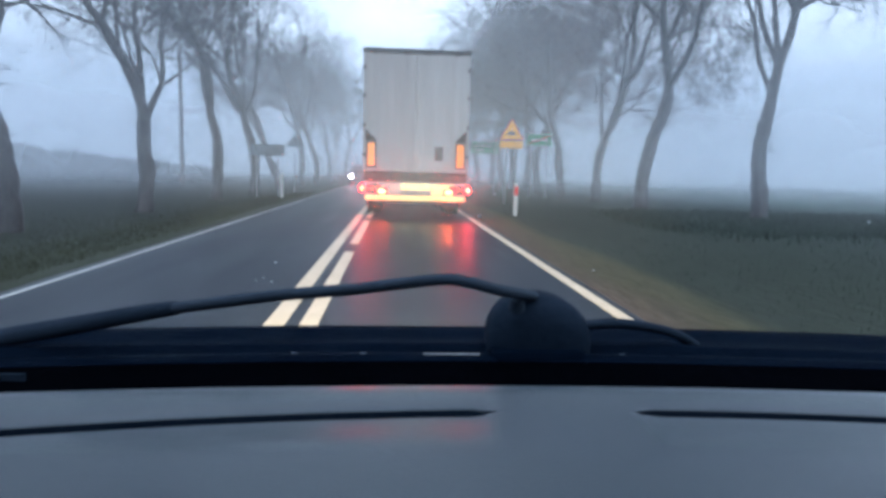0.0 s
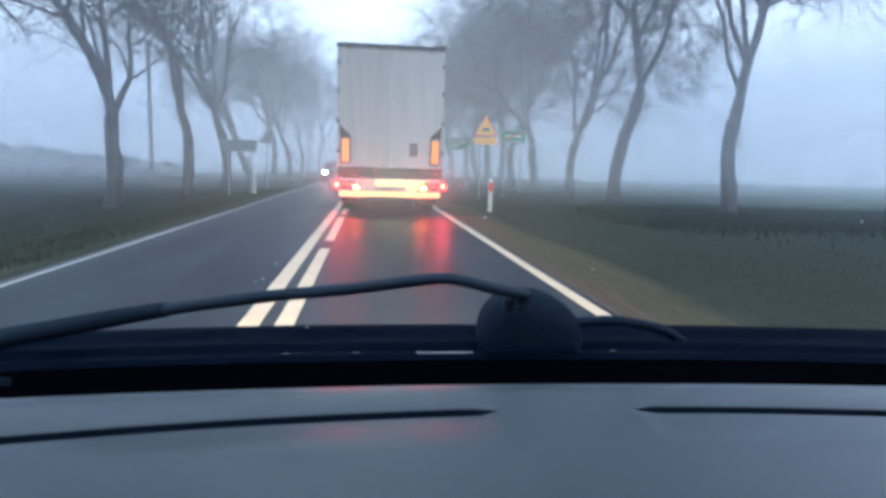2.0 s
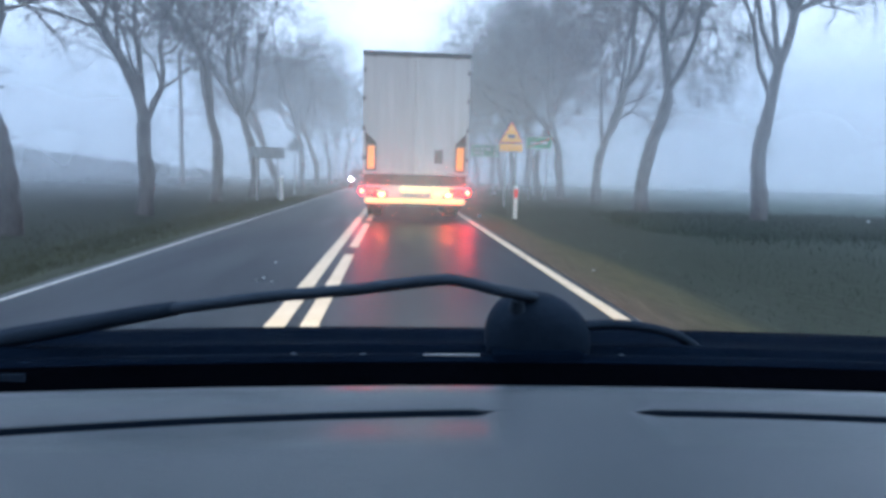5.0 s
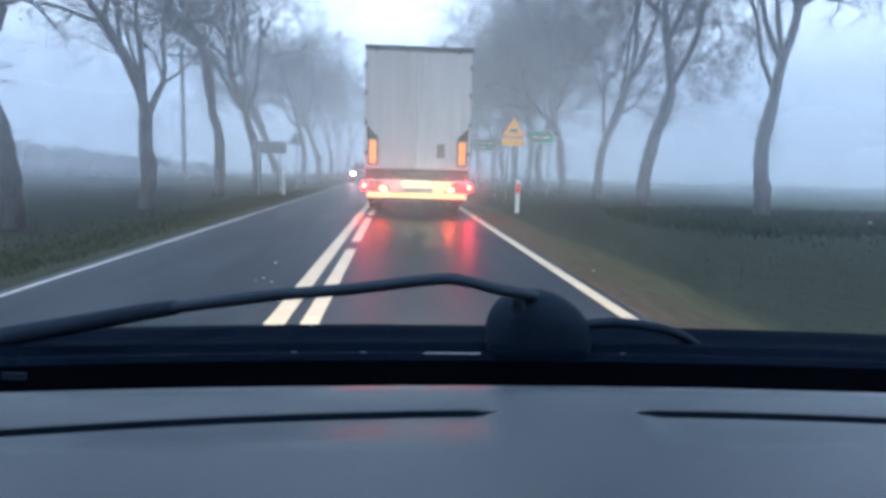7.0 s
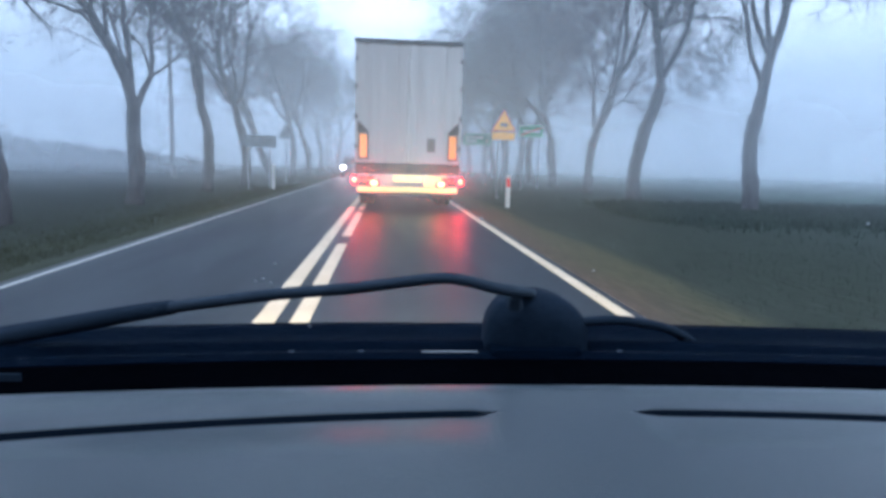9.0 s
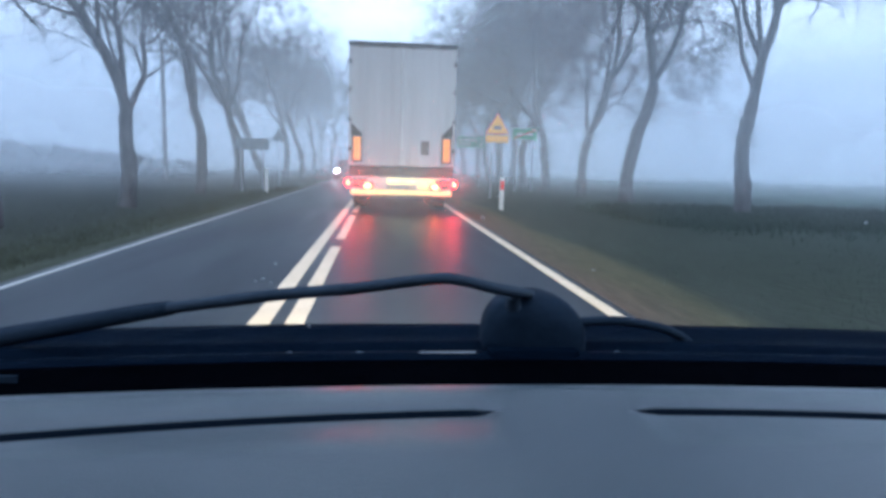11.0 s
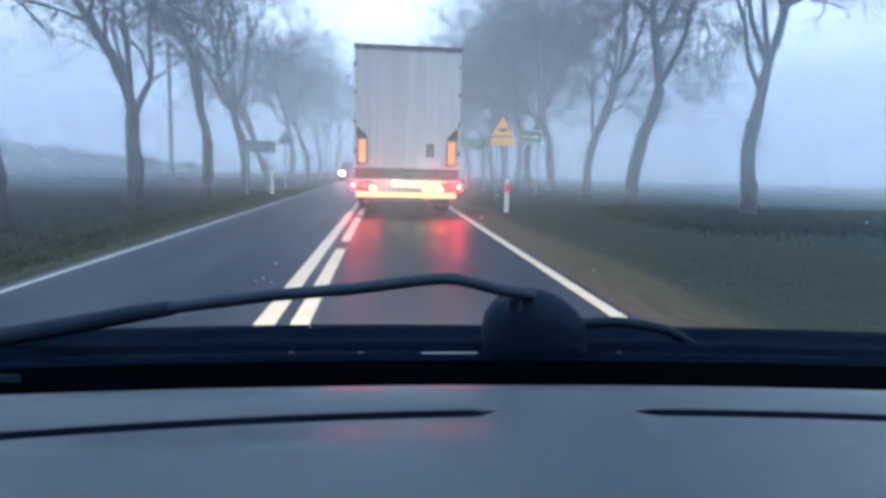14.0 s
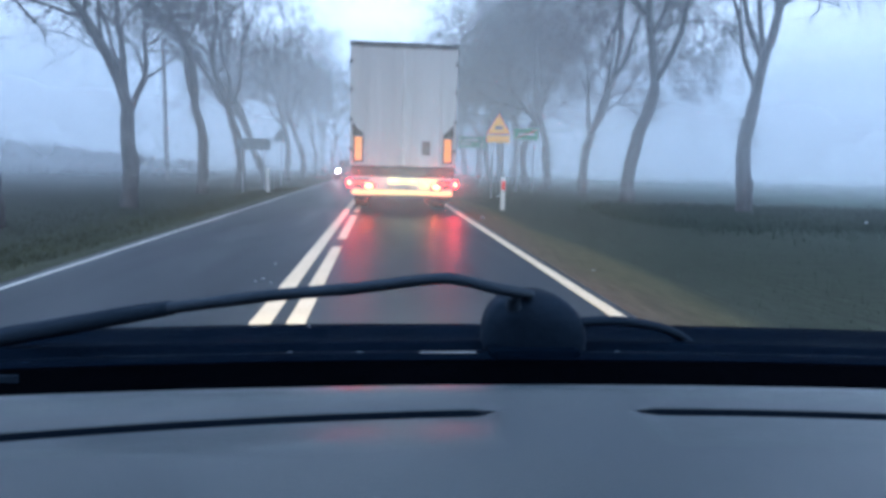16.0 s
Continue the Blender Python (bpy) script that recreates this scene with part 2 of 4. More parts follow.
def tube(verts, faces, pts, radii, sides=6, cap=True, flat=1.0):
    """Adds a tapered tube along pts to the lists."""
    start = len(verts)
    up = Vector((0.31, 0.17, 0.93)).normalized()
    n = len(pts)
    for i, p in enumerate(pts):
        d = (pts[min(i + 1, n - 1)] - pts[max(i - 1, 0)]).normalized()
        a = d.cross(up)
        a = a.normalized() if a.length > 1e-4 else d.orthogonal().normalized()
        b = d.cross(a)
        for k in range(sides):
            t = 2 * math.pi * k / sides
            verts.append(p + a * (radii[i] * math.cos(t)) + b * (radii[i] * flat * math.sin(t)))
    for i in range(n - 1):
        for k in range(sides):
            a, b = start + i * sides + k, start + i * sides + (k + 1) % sides
            faces.append((a, b, b + sides, a + sides))
    if cap:
        faces.append(tuple(start + k for k in range(sides))[::-1])
        faces.append(tuple(start + (n - 1) * sides + k for k in range(sides)))


# ---------------------------------------------------------------- ground, road
RIGHT_EDGE, LEFT_EDGE = 1.88, -3.27
ROAD_R, ROAD_L = 2.00, -3.40


def ground_z(x, y):
    """Road level between the verges, a shallow ditch on both sides, then fields."""
    def dip(d):
        if d < 0.3:
            return -0.03
        if d < 2.6:
            return -0.03 - 0.16 * (1 - math.cos((d - 0.3) / 2.3 * math.pi)) / 2
        return -0.19 + 0.19 * min(1.0, (d - 2.6) / 2.5)
    d = max(x - ROAD_R, ROAD_L - x)
    wave = 0.05 * noise.noise(Vector((x * 0.25, y * 0.25, 3.0))) if d > 0.8 else 0.0
    return dip(d) + wave


def make_ground():
    xs = [-2500, -900, -400, -200, -120, -80, -60, -45, -35, -28, -22, -18, -15, -12.5, -10.5, -9, -8, -7.2, -6.5, -6, -5.5,
          -5, -4.6, -4.2, -3.9, -3.6, -3, 2.0, 2.3, 2.6, 3, 3.4, 3.8, 4.3, 4.8, 5.4, 6, 6.8, 7.6, 8.5, 9.5, 11, 13, 15, 18,
          22, 28, 35, 45, 60, 80, 120, 200, 400, 900, 2500]
    ys = [-900, -200, -60, -20] + [-10 + 1.5 * i for i in range(50)] + [70, 80, 95, 120, 160, 220, 320, 500, 900, 2500]
    verts = [(x, y, ground_z(x, y)) for y in ys for x in xs]
    w = len(xs)
    faces = [(j * w + i, j * w + i + 1, (j + 1) * w + i + 1, (j + 1) * w + i) for j in range(len(ys) - 1) for i in range(w - 1)]
    m = bpy.data.materials.new("verge_and_field")
    m.use_nodes = True
    n, l = m.node_tree.nodes, m.node_tree.links
    b = n["Principled BSDF"]
    b.inputs["Roughness"].default_value = 0.9
    b.inputs["Specular IOR Level"].default_value = 0.15
    co, sp = n.new("ShaderNodeTexCoord"), n.new("ShaderNodeSeparateXYZ")
    mp, no, fi = n.new("ShaderNodeMapping"), n.new("ShaderNodeTexNoise"), n.new("ShaderNodeTexNoise")
    mp.inputs["Scale"].default_value = (1, 0.22, 1)
    no.inputs["Scale"].default_value, no.inputs["Detail"].default_value = 0.9, 4
    fi.inputs["Scale"].default_value, fi.inputs["Detail"].default_value = 14, 5
    l.new(co.outputs["Object"], mp.inputs[0])
    l.new(mp.outputs[0], no.inputs["Vector"])
    l.new(mp.outputs[0], fi.inputs["Vector"])
    l.new(co.outputs["Object"], sp.inputs[0])
    wob, ab, ad = n.new("ShaderNodeMath"), n.new("ShaderNodeMath"), n.new("ShaderNodeMath")
    ab.operation, ad.operation = "ABSOLUTE", "MULTIPLY_ADD"
    wob.operation = "ADD"
    wob.inputs[1].default_value = 0.70
    l.new(sp.outputs["X"], wob.inputs[0])
    l.new(wob.outputs[0], ab.inputs[0])
    ad.inputs[1].default_value = 1.2
    l.new(no.outputs[0], ad.inputs[0])
    l.new(ab.outputs[0], ad.inputs[2])
    ramp = n.new("ShaderNodeValToRGB")
    rng = n.new("ShaderNodeMapRange")
    rng.inputs[1].default_value, rng.inputs[2].default_value = 2.0, 22.0
    l.new(ad.outputs[0], rng.inputs[0])
    l.new(rng.outputs[0], ramp.inputs[0])
    ramp2 = n.new("ShaderNodeValToRGB")
    l.new(rng.outputs[0], ramp2.inputs[0])
    sd, pick = n.new("ShaderNodeMath"), n.new("ShaderNodeMix")
    sd.operation, pick.data_type = "GREATER_THAN", "RGBA"
    l.new(sp.outputs["X"], sd.inputs[0])
    l.new(sd.outputs[0], pick.inputs[0])
    l.new(ramp2.outputs[0], pick.inputs[6])
    l.new(ramp.outputs[0], pick.inputs[7])
    left = [(0.06, (0.040, 0.044, 0.028)), (0.12, (0.028, 0.033, 0.024)), (0.40, (0.020, 0.024, 0.020)), (1.0, (0.022, 0.027, 0.026))]
    while len(ramp2.color_ramp.elements) < len(left):
        ramp2.color_ramp.elements.new(0.5)
    for el, (p, c) in zip(ramp2.color_ramp.elements, left):
        el.position, el.color = p, (*c, 1)
    # Right verge: olive-brown grass, with the headlamps' warm light put into its colours
    cols = [(0.070, (0.076, 0.055, 0.039)), (0.108, (0.060, 0.055, 0.029)), (0.132, (0.026, 0.031, 0.021)), (0.40, (0.020, 0.029, 0.021)),
            (0.55, (0.014, 0.027, 0.019)), (1.0, (0.026, 0.050, 0.036))]
    while len(ramp.color_ramp.elements) < len(cols):
        ramp.color_ramp.elements.new(0.5)
    for el, (p, c) in zip(ramp.color_ramp.elements, cols):
        el.position, el.color = p, (*c, 1)
    mx, fr = n.new("ShaderNodeMix"), n.new("ShaderNodeMapRange")
    mx.data_type, mx.blend_type = "RGBA", "MULTIPLY"
    mx.inputs[0].default_value = 1.0
    fr.inputs[1].default_value, fr.inputs[2].default_value = 0.3, 0.7
    fr.inputs[3].default_value, fr.inputs[4].default_value = 0.8, 1.2
    l.new(fi.outputs[0], fr.inputs[0])
    l.new(pick.outputs[2], mx.inputs[6])
    l.new(fr.outputs[0], mx.inputs[7])
    l.new(mx.outputs[2], b.inputs["Base Color"])
    bp = n.new("ShaderNodeBump")
    bp.inputs["Strength"].default_value, bp.inputs["Distance"].default_value = 0.6, 0.05
    l.new(fi.outputs[0], bp.inputs["Height"])
    l.new(bp.outputs[0], b.inputs["Normal"])
    tagged(raw("ground", verts, faces, m, smooth=True), "flat grassy verges and misty green fields", "ground", kind="structure")


make_ground()


def make_road():
    xs = [ROAD_L - 0.25, ROAD_L, -2.2, -0.7, 0.8, ROAD_R, ROAD_R + 0.25]
    zs = [-0.10, 0.0, 0.0, 0.0, 0.0, 0.0, -0.10]
    ys = [-60 + 10 * i for i in range(42)]
    verts = [(x + (0.03 * noise.noise(Vector((y * 0.7, x, 0))) if i in (1, 5) else 0), y, z) for y in ys for i, (x, z) in enumerate(zip(xs, zs))]
    w = len(xs)
    faces = [(j * w + i, j * w + i + 1, (j + 1) * w + i + 1, (j + 1) * w + i) for j in range(len(ys) - 1) for i in range(w - 1)]
    road = tagged(raw("road", verts, faces, ASPHALT), "damp dark grey asphalt country road", "road", kind="structure")

    def stripe(name, x, w, y0, y1, paint=PAINT_HEADLIT):
        part(name, boxed(x - w / 2, x + w / 2, y0, y1, 0.0, 0.006), paint, road)
    stripe("edge_line", RIGHT_EDGE, 0.12, -40, 340)
    stripe("edge_line", LEFT_EDGE, 0.055, -40, 340, PAINT_SKYLIT)
    stripe("solid_line", -0.86, 0.15, -40, 340)
    for i in range(-4, 30):
        stripe("dash_line", -0.61, 0.135, 4.35 + 5.4 * i, 4.35 + 5.4 * i + 4.45)


make_road()

# mist: thin banks across the fields
for y, dens in ((6.0, 0.07), (10.5, 0.09), (15.0, 0.08), (20.0, 0.07), (26.0, 0.08), (33.0, 0.10), (42.0, 0.14), (54.0, 0.18), (70.0, 0.20),
                (95.0, 0.20)):
    half, top = 90 + y, 40.0
    nx = 24
    verts = [(-half + 2 * half * i / nx, 0.0, z) for z in (0.0, 1.5, 6, 15, top) for i in range(nx + 1)]
    faces = [(j * (nx + 1) + i, j * (nx + 1) + i + 1, (j + 1) * (nx + 1) + i + 1, (j + 1) * (nx + 1) + i) for j in range(4) for i in range(nx)]
    veil = raw("mist", verts, faces, mist_material("mist_%d" % round(y), dens, y < 15.4), smooth=True)
    veil.matrix_basis = pose(0, y, -0.2)
    tagged(veil, "thin grey-blue bank of mist over the road", "mist", "mist banks", "stuff")


# ---------------------------------------------------------------- lorry
def make_truck(cx, y0):
    t = base("truck", cx, y0, 0, "white articulated lorry seen from behind with lit tail lamps", "truck")

    def p(name, bm, mat, parent=t, label="", smooth=False):
        return part(name, bm, mat, parent, label, smooth)
    # trailer box: floor, roof, curtains
    p("cargo_body", boxed(-1.245, 1.245, 0.10, 13.5, 1.12, 3.93), CURTAIN, label="pale grey tarpaulin side curtains")
    bm = boxed(-1.275, 1.275, 0.0, 13.6, 3.90, 4.0, 0.012)
    p("roof_rail", bm, RAIL, label="dirty grey roof rail")
    for s in (-1, 1):
        p("rear_post", boxed(s * 1.275 - 0.06 * (s > 0), s * 1.275 + 0.06 * (s < 0), 0.0, 0.12, 1.08, 3.90, 0.008), WHITE)
    # rear doors with vertical corrugation
    for s in (-1, 1):
        verts, faces = [], []
        n = 42
        x_in, x_out = 0.006, 1.212
        for i in range(n + 1):
            x = x_in + (x_out - x_in) * i / n
            d = 0.0018 * math.sin(i * 0.9 + s)
            verts += [(s * x, -0.015 + d, 1.13), (s * x, -0.015 + d, 3.89), (s * x, 0.04, 3.89), (s * x, 0.04, 1.13)]
        for i in range(n):
            for k in range(4):
                a, b = 4 * i + k, 4 * i + (k + 1) % 4
                faces.append((a, b, b + 4, a + 4) if s < 0 else (a, a + 4, b + 4, b))
        faces += [(0, 1, 2, 3), (4 * n + 3, 4 * n + 2, 4 * n + 1, 4 * n)]
        door = raw("rear_door", verts, faces, WHITE if s > 0 else WHITE_GREY, t, "white painted rear door with faint ribs")
        for z in (1.5, 2.2, 2.9, 3.55):
            part("hinge", boxed(s * 1.25 - 0.035, s * 1.25 + 0.035, -0.04, -0.002, z - 0.045, z + 0.045, 0.006), STEEL, door, "dark hinge")
        for x in (0.24, 0.90):
            part("lock_rod", cyl(bmesh.new(), (s * x, -0.035, 1.14), (s * x, -0.035, 3.88), 0.009, sides=8), WHITE, door)
    p("header", boxed(-1.29, 1.29, -0.05, 0.03, 3.915, 4.01, 0.012), HEADER, label="dark top edge of the trailer")
    for x in (-1.0, -0.25, 0.25, 0.95):
        p("header_clip", boxed(x - 0.05, x + 0.05, -0.06, -0.02, 3.875, 3.93, 0.008), STEEL)
    # small dark plate and a round mark on the doors
    p("document_plate", boxed(0.455, 0.655, -0.035, -0.012, 1.40, 1.73, 0.008), STEEL, label="dark square plate")
    p("stain_disc", cyl(bmesh.new(), (-0.72, -0.022, 1.40), (-0.72, -0.010, 1.40), 0.075, sides=18), RAIL, label="grey round sticker")
    # orange reflectors with slanting dark plates over them
    for s in (-1, 1):
        r = p("marker_panel", boxed(s * 1.075 - 0.125, s * 1.075 + 0.125, -0.05, -0.012, 1.20, 1.82, 0.01), STEEL, label="dark framed panel")
        part("reflector", boxed(s * 1.075 - 0.085, s * 1.075 + 0.085, -0.062, -0.045, 1.245, 1.785, 0.01), ORANGE, r, "orange reflector")
        bm = bmesh.new()
        a = [(s * 1.215, 2.12), (s * 1.215, 1.83), (s * 0.95, 1.83), (s * 0.96, 1.87)]
        fr = [bm.verts.new((x, -0.05, z)) for x, z in a]
        bk = [bm.verts.new((x, -0.012, z)) for x, z in a]
        bm.faces.new(fr)
        bm.faces.new(bk[::-1])
        for k in range(4):
            bm.faces.new((fr[k], bk[k], bk[(k + 1) % 4], fr[(k + 1) % 4]))
        bmesh.ops.recalc_face_normals(bm, faces=bm.faces)
        p("corner_gusset", bm, BAND, label="dark red corner gusset")
    # rear frame, lamp bar, bumper
    p("rear_sill", boxed(-1.25, 1.25, -0.02, 0.25, 0.86, 1.12, 0.012), BAND, label="dark red-brown rear sill")
    for x in (-0.62, 0.0, 0.62):
        p("buffer", boxed(x - 0.05, x + 0.05, -0.06, -0.01, 0.90, 1.08, 0.012), RUBBER)
    bar = p("lamp_bar", boxed(-1.22, 1.22, -0.03, 0.10, 0.55, 0.85, 0.015), WHITE, label="white lamp bar")
    pl = part("number_plate", boxed(-0.34, 0.36, -0.045, -0.028, 0.68, 0.82, 0.005), PLATE, bar, "lit blank yellow-white number plate")
    for i, x in enumerate((-0.34, -0.24, -0.13, -0.03, 0.07, 0.16, 0.26)):
        part("maker_mark", boxed(x, x + 0.055, -0.040, -0.028, 0.565, 0.645), GREYBAR, bar)
    part("reflector_panel", boxed(0.40, 0.96, -0.040, -0.028, 0.57, 0.82, 0.005), PLATE, bar, "lit yellow reflective panel")
    for s in (-1, 1):
        lamp = part("lamp_cluster", boxed(s * 1.02 - 0.19, s * 1.02 + 0.19, -0.06, -0.02, 0.58, 0.80, 0.02), STEEL, bar, "dark lamp cluster")
        for k in range(3):
            cx2 = s * (0.90 + 0.13 * k)
            part("lens", cyl(bmesh.new(), (cx2, -0.055, 0.71), (cx2, -0.075, 0.71), 0.042, 0.036, 14), RED_DIM, lamp)
        fog = bmesh.new()
        bmesh.ops.create_uvsphere(fog, u_segments=18, v_segments=10, radius=1.0,
                                  matrix=Matrix.Translation((s * 0.81, -0.05, 0.63)) @ Matrix.Diagonal((0.145, 0.05, 0.10, 1)))
        fog_ob = part("fog_lamp", fog, RED_GLOW, bar, "glowing red-rimmed yellow lamp", True)
        core = bmesh.new()
        bmesh.ops.create_uvsphere(core, u_segments=14, v_segments=8, radius=1.0,
                                  matrix=Matrix.Translation((s * 0.81, -0.085, 0.63)) @ Matrix.Diagonal((0.095, 0.03, 0.065, 1)))
        part("bulb", core, WARM_LAMP, fog_ob, "bright yellow core", True)
        tail = bmesh.new()
        bmesh.ops.create_uvsphere(tail, u_segments=18, v_segments=10, radius=1.0,
                                  matrix=Matrix.Translation((s * 1.285, -0.03, 0.70)) @ Matrix.Diagonal((0.085, 0.05, 0.11, 1)))
        tail_ob = part("tail_lamp", tail, RED_GLOW, bar, "glowing red tail lamp", True)
        core = bmesh.new()
        bmesh.ops.create_uvsphere(core, u_segments=14, v_segments=8, radius=1.0,
                                  matrix=Matrix.Translation((s * 1.285, -0.075, 0.70)) @ Matrix.Diagonal((0.050, 0.03, 0.065, 1)))
        part("bulb", core, RED_LAMP, tail_ob, "bright core", True)
        part("lamp_arm", boxed(s * 1.25 - 0.06, s * 1.25 + 0.06, -0.01, 0.03, 0.66, 0.74, 0.01), RUBBER, bar)
    p("bumper", boxed(-1.22, 1.22, -0.05, 0.06, 0.41, 0.54, 0.02), BUMPER, label="pale yellow reflective underrun bumper")
    for s in (-1, 1):
        for name, x, z, e, r, c in (("tail_light", s * 1.285, 0.70, 58, 0.04, (1.0, 0.03, 0.035)), ("fog_light", s * 0.81, 0.63, 28, 0.05, (1.0, 0.10, 0.03))):
            la = new(name, bpy.data.lights.new(name, "POINT"))
            la.data.energy, la.data.color, la.data.shadow_soft_size = e, c, r
            la.parent, la.location = t, (x, -0.16, z)
        # unseen lamps, added to brighten plate and bar like retroreflected headlight
        la = new("plate_fill", bpy.data.lights.new("plate_fill", "POINT"))
        la.data.energy, la.data.color, la.data.shadow_soft_size = 6.0, (1.0, 0.84, 0.36), 0.03
        la.parent, la.location = t, (s * 0.30 + 0.05, -0.24, 0.84)
    p("lower_bar", boxed(-1.0, 1.0, -0.02, 0.06, 0.355, 0.405, 0.012), STEEL)
    for x in (-0.8, 0.8):
        p("bumper_bracket", boxed(x - 0.05, x + 0.05, 0.05, 0.5, 0.42, 0.95, 0.01), STEEL)
    # chassis, wheels, mudflaps
    for x in (-0.5, 0.5):
        p("chassis_beam", boxed(x - 0.07, x + 0.07, 0.2, 13.0, 0.88, 1.12), STEEL)
    for yw in (1.9, 3.2, 4.5, 11.6, 15.3):
        for s in (-1, 1):
            bm = bmesh.new()
            w0, w1 = s * 0.84, s * 1.22
            for a, b, r0, r1 in ((w0, w0 + s * 0.03, 0.46, 0.50), (w0 + s * 0.03, w1 - s * 0.03, 0.50, 0.50), (w1 - s * 0.03, w1, 0.50, 0.46)):
                cyl(bm, (a, yw, 0.50), (b, yw, 0.50), r0, r1, 28)
            wheel = p("wheel", bm, RUBBER, label="black tyre")
            part("rim", cyl(bmesh.new(), (w1 - s * 0.02, yw, 0.50), (w1 + s * 0.012, yw, 0.50), 0.29, 0.26, 20), RAIL, wheel)
        p("axle", cyl(bmesh.new(), (-0.85, yw, 0.5), (0.85, yw, 0.5), 0.07, sides=10), STEEL)
    for s in (-1, 1):
        p("mudflap", boxed(s * 1.0 - 0.22, s * 1.0 + 0.22, 1.22, 1.24, 0.22, 0.92, 0.004), RUBBER)
    # tractor unit
    cab = p("cab", boxed(-1.24, 1.24, 14.0, 16.2, 0.95, 3.85, 0.12), CURTAIN, label="pale lorry cab")
    for s in (-1, 1):
        part("mirror", boxed(s * 1.48 - 0.10, s * 1.48 + 0.10, 15.7, 15.8, 1.9, 2.6, 0.03), STEEL, cab, "dark wing mirror")
        part("mirror_arm", boxed(min(s * 1.2, s * 1.5), max(s * 1.2, s * 1.5), 15.74, 15.78, 2.3, 2.34), STEEL, cab)
    p("cab_frame", boxed(-0.6, 0.6, 11.2, 16.2, 0.55, 1.0, 0.02), STEEL)
    return t


make_truck(0.49, 15.5)


def make_halo_veils(cx, y0):
    """Veils added behind the trailer; the tail lamps' light makes a halo in them."""
    m = bpy.data.materials.new("lamp_halo_veil")
    m.use_nodes = True
    n, l = m.node_tree.nodes, m.node_tree.links
    n.clear()
    out, mix, both = n.new("ShaderNodeOutputMaterial"), n.new("ShaderNodeMixShader"), n.new("ShaderNodeMixShader")
    tr, df, tl = n.new("ShaderNodeBsdfTransparent"), n.new("ShaderNodeBsdfDiffuse"), n.new("ShaderNodeBsdfTranslucent")
    df.inputs[0].default_value = tl.inputs[0].default_value = (0.86, 0.88, 0.92, 1)
    both.inputs[0].default_value = 0.5
    co, mp, ln = n.new("ShaderNodeTexCoord"), n.new("ShaderNodeMapping"), n.new("ShaderNodeVectorMath")
    ln.operation = "LENGTH"
    mp.inputs["Scale"].default_value = (0.42, 0.0, 0.55)
    fall, no, mu = n.new("ShaderNodeMapRange"), n.new("ShaderNodeTexNoise"), n.new("ShaderNodeMath")
    fall.interpolation_type, mu.operation = "SMOOTHSTEP", "MULTIPLY"
    fall.inputs[1].default_value, fall.inputs[2].default_value = 0.1, 1.0
    fall.inputs[3].default_value, fall.inputs[4].default_value = 0.06, 0.0
    no.inputs["Scale"].default_value, no.inputs["Detail"].default_value = 1.6, 3
    l.new(co.outputs["Object"], mp.inputs[0])
    l.new(co.outputs["Object"], no.inputs["Vector"])
    l.new(mp.outputs[0], ln.inputs[0])
    l.new(ln.outputs["Value"], fall.inputs[0])
    l.new(fall.outputs[0], mu.inputs[0])
    gain = n.new("ShaderNodeMapRange")
    gain.inputs[1].default_value, gain.inputs[2].default_value = 0.3, 0.7
    gain.inputs[3].default_value, gain.inputs[4].default_value = 0.7, 1.3
    l.new(no.outputs[0], gain.inputs[0])
    l.new(gain.outputs[0], mu.inputs[1])
    l.new(df.outputs[0], both.inputs[1])
    l.new(tl.outputs[0], both.inputs[2])
    l.new(mu.outputs[0], mix.inputs[0])
    l.new(tr.outputs[0], mix.inputs[1])
    l.new(both.outputs[0], mix.inputs[2])
    l.new(mix.outputs[0], out.inputs[0])
    # two sheets, present only to give the lamps a red glow
    for d in (0.42, 0.75):
        nx, nz = 12, 6
        verts = [(-2.4 + 4.8 * i / nx, 0.04 * math.sin(i * 1.3 + j), -0.68 + 2.5 * j / nz) for j in range(nz + 1) for i in range(nx + 1)]
        faces = [(j * (nx + 1) + i, j * (nx + 1) + i + 1, (j + 1) * (nx + 1) + i + 1, (j + 1) * (nx + 1) + i) for j in range(nz) for i in range(nx)]
        ob = raw("spray", verts, faces, m, smooth=True)
        ob.matrix_basis = pose(cx, y0 - d, 0.70)
        tagged(ob, "thin added veil that carries the red halo of the tail lamps", "spray", "spray veils", "stuff")


make_halo_veils(0.49, 15.5)


# ---------------------------------------------------------------- own car round the camera
def dash_edge(x):
    return 0.623 - 0.078 * (x - 0.10) ** 2


def slot_line(x):
    return 0.5405 - 0.176 * (x - 0.16) ** 2


SIDE = 0.22


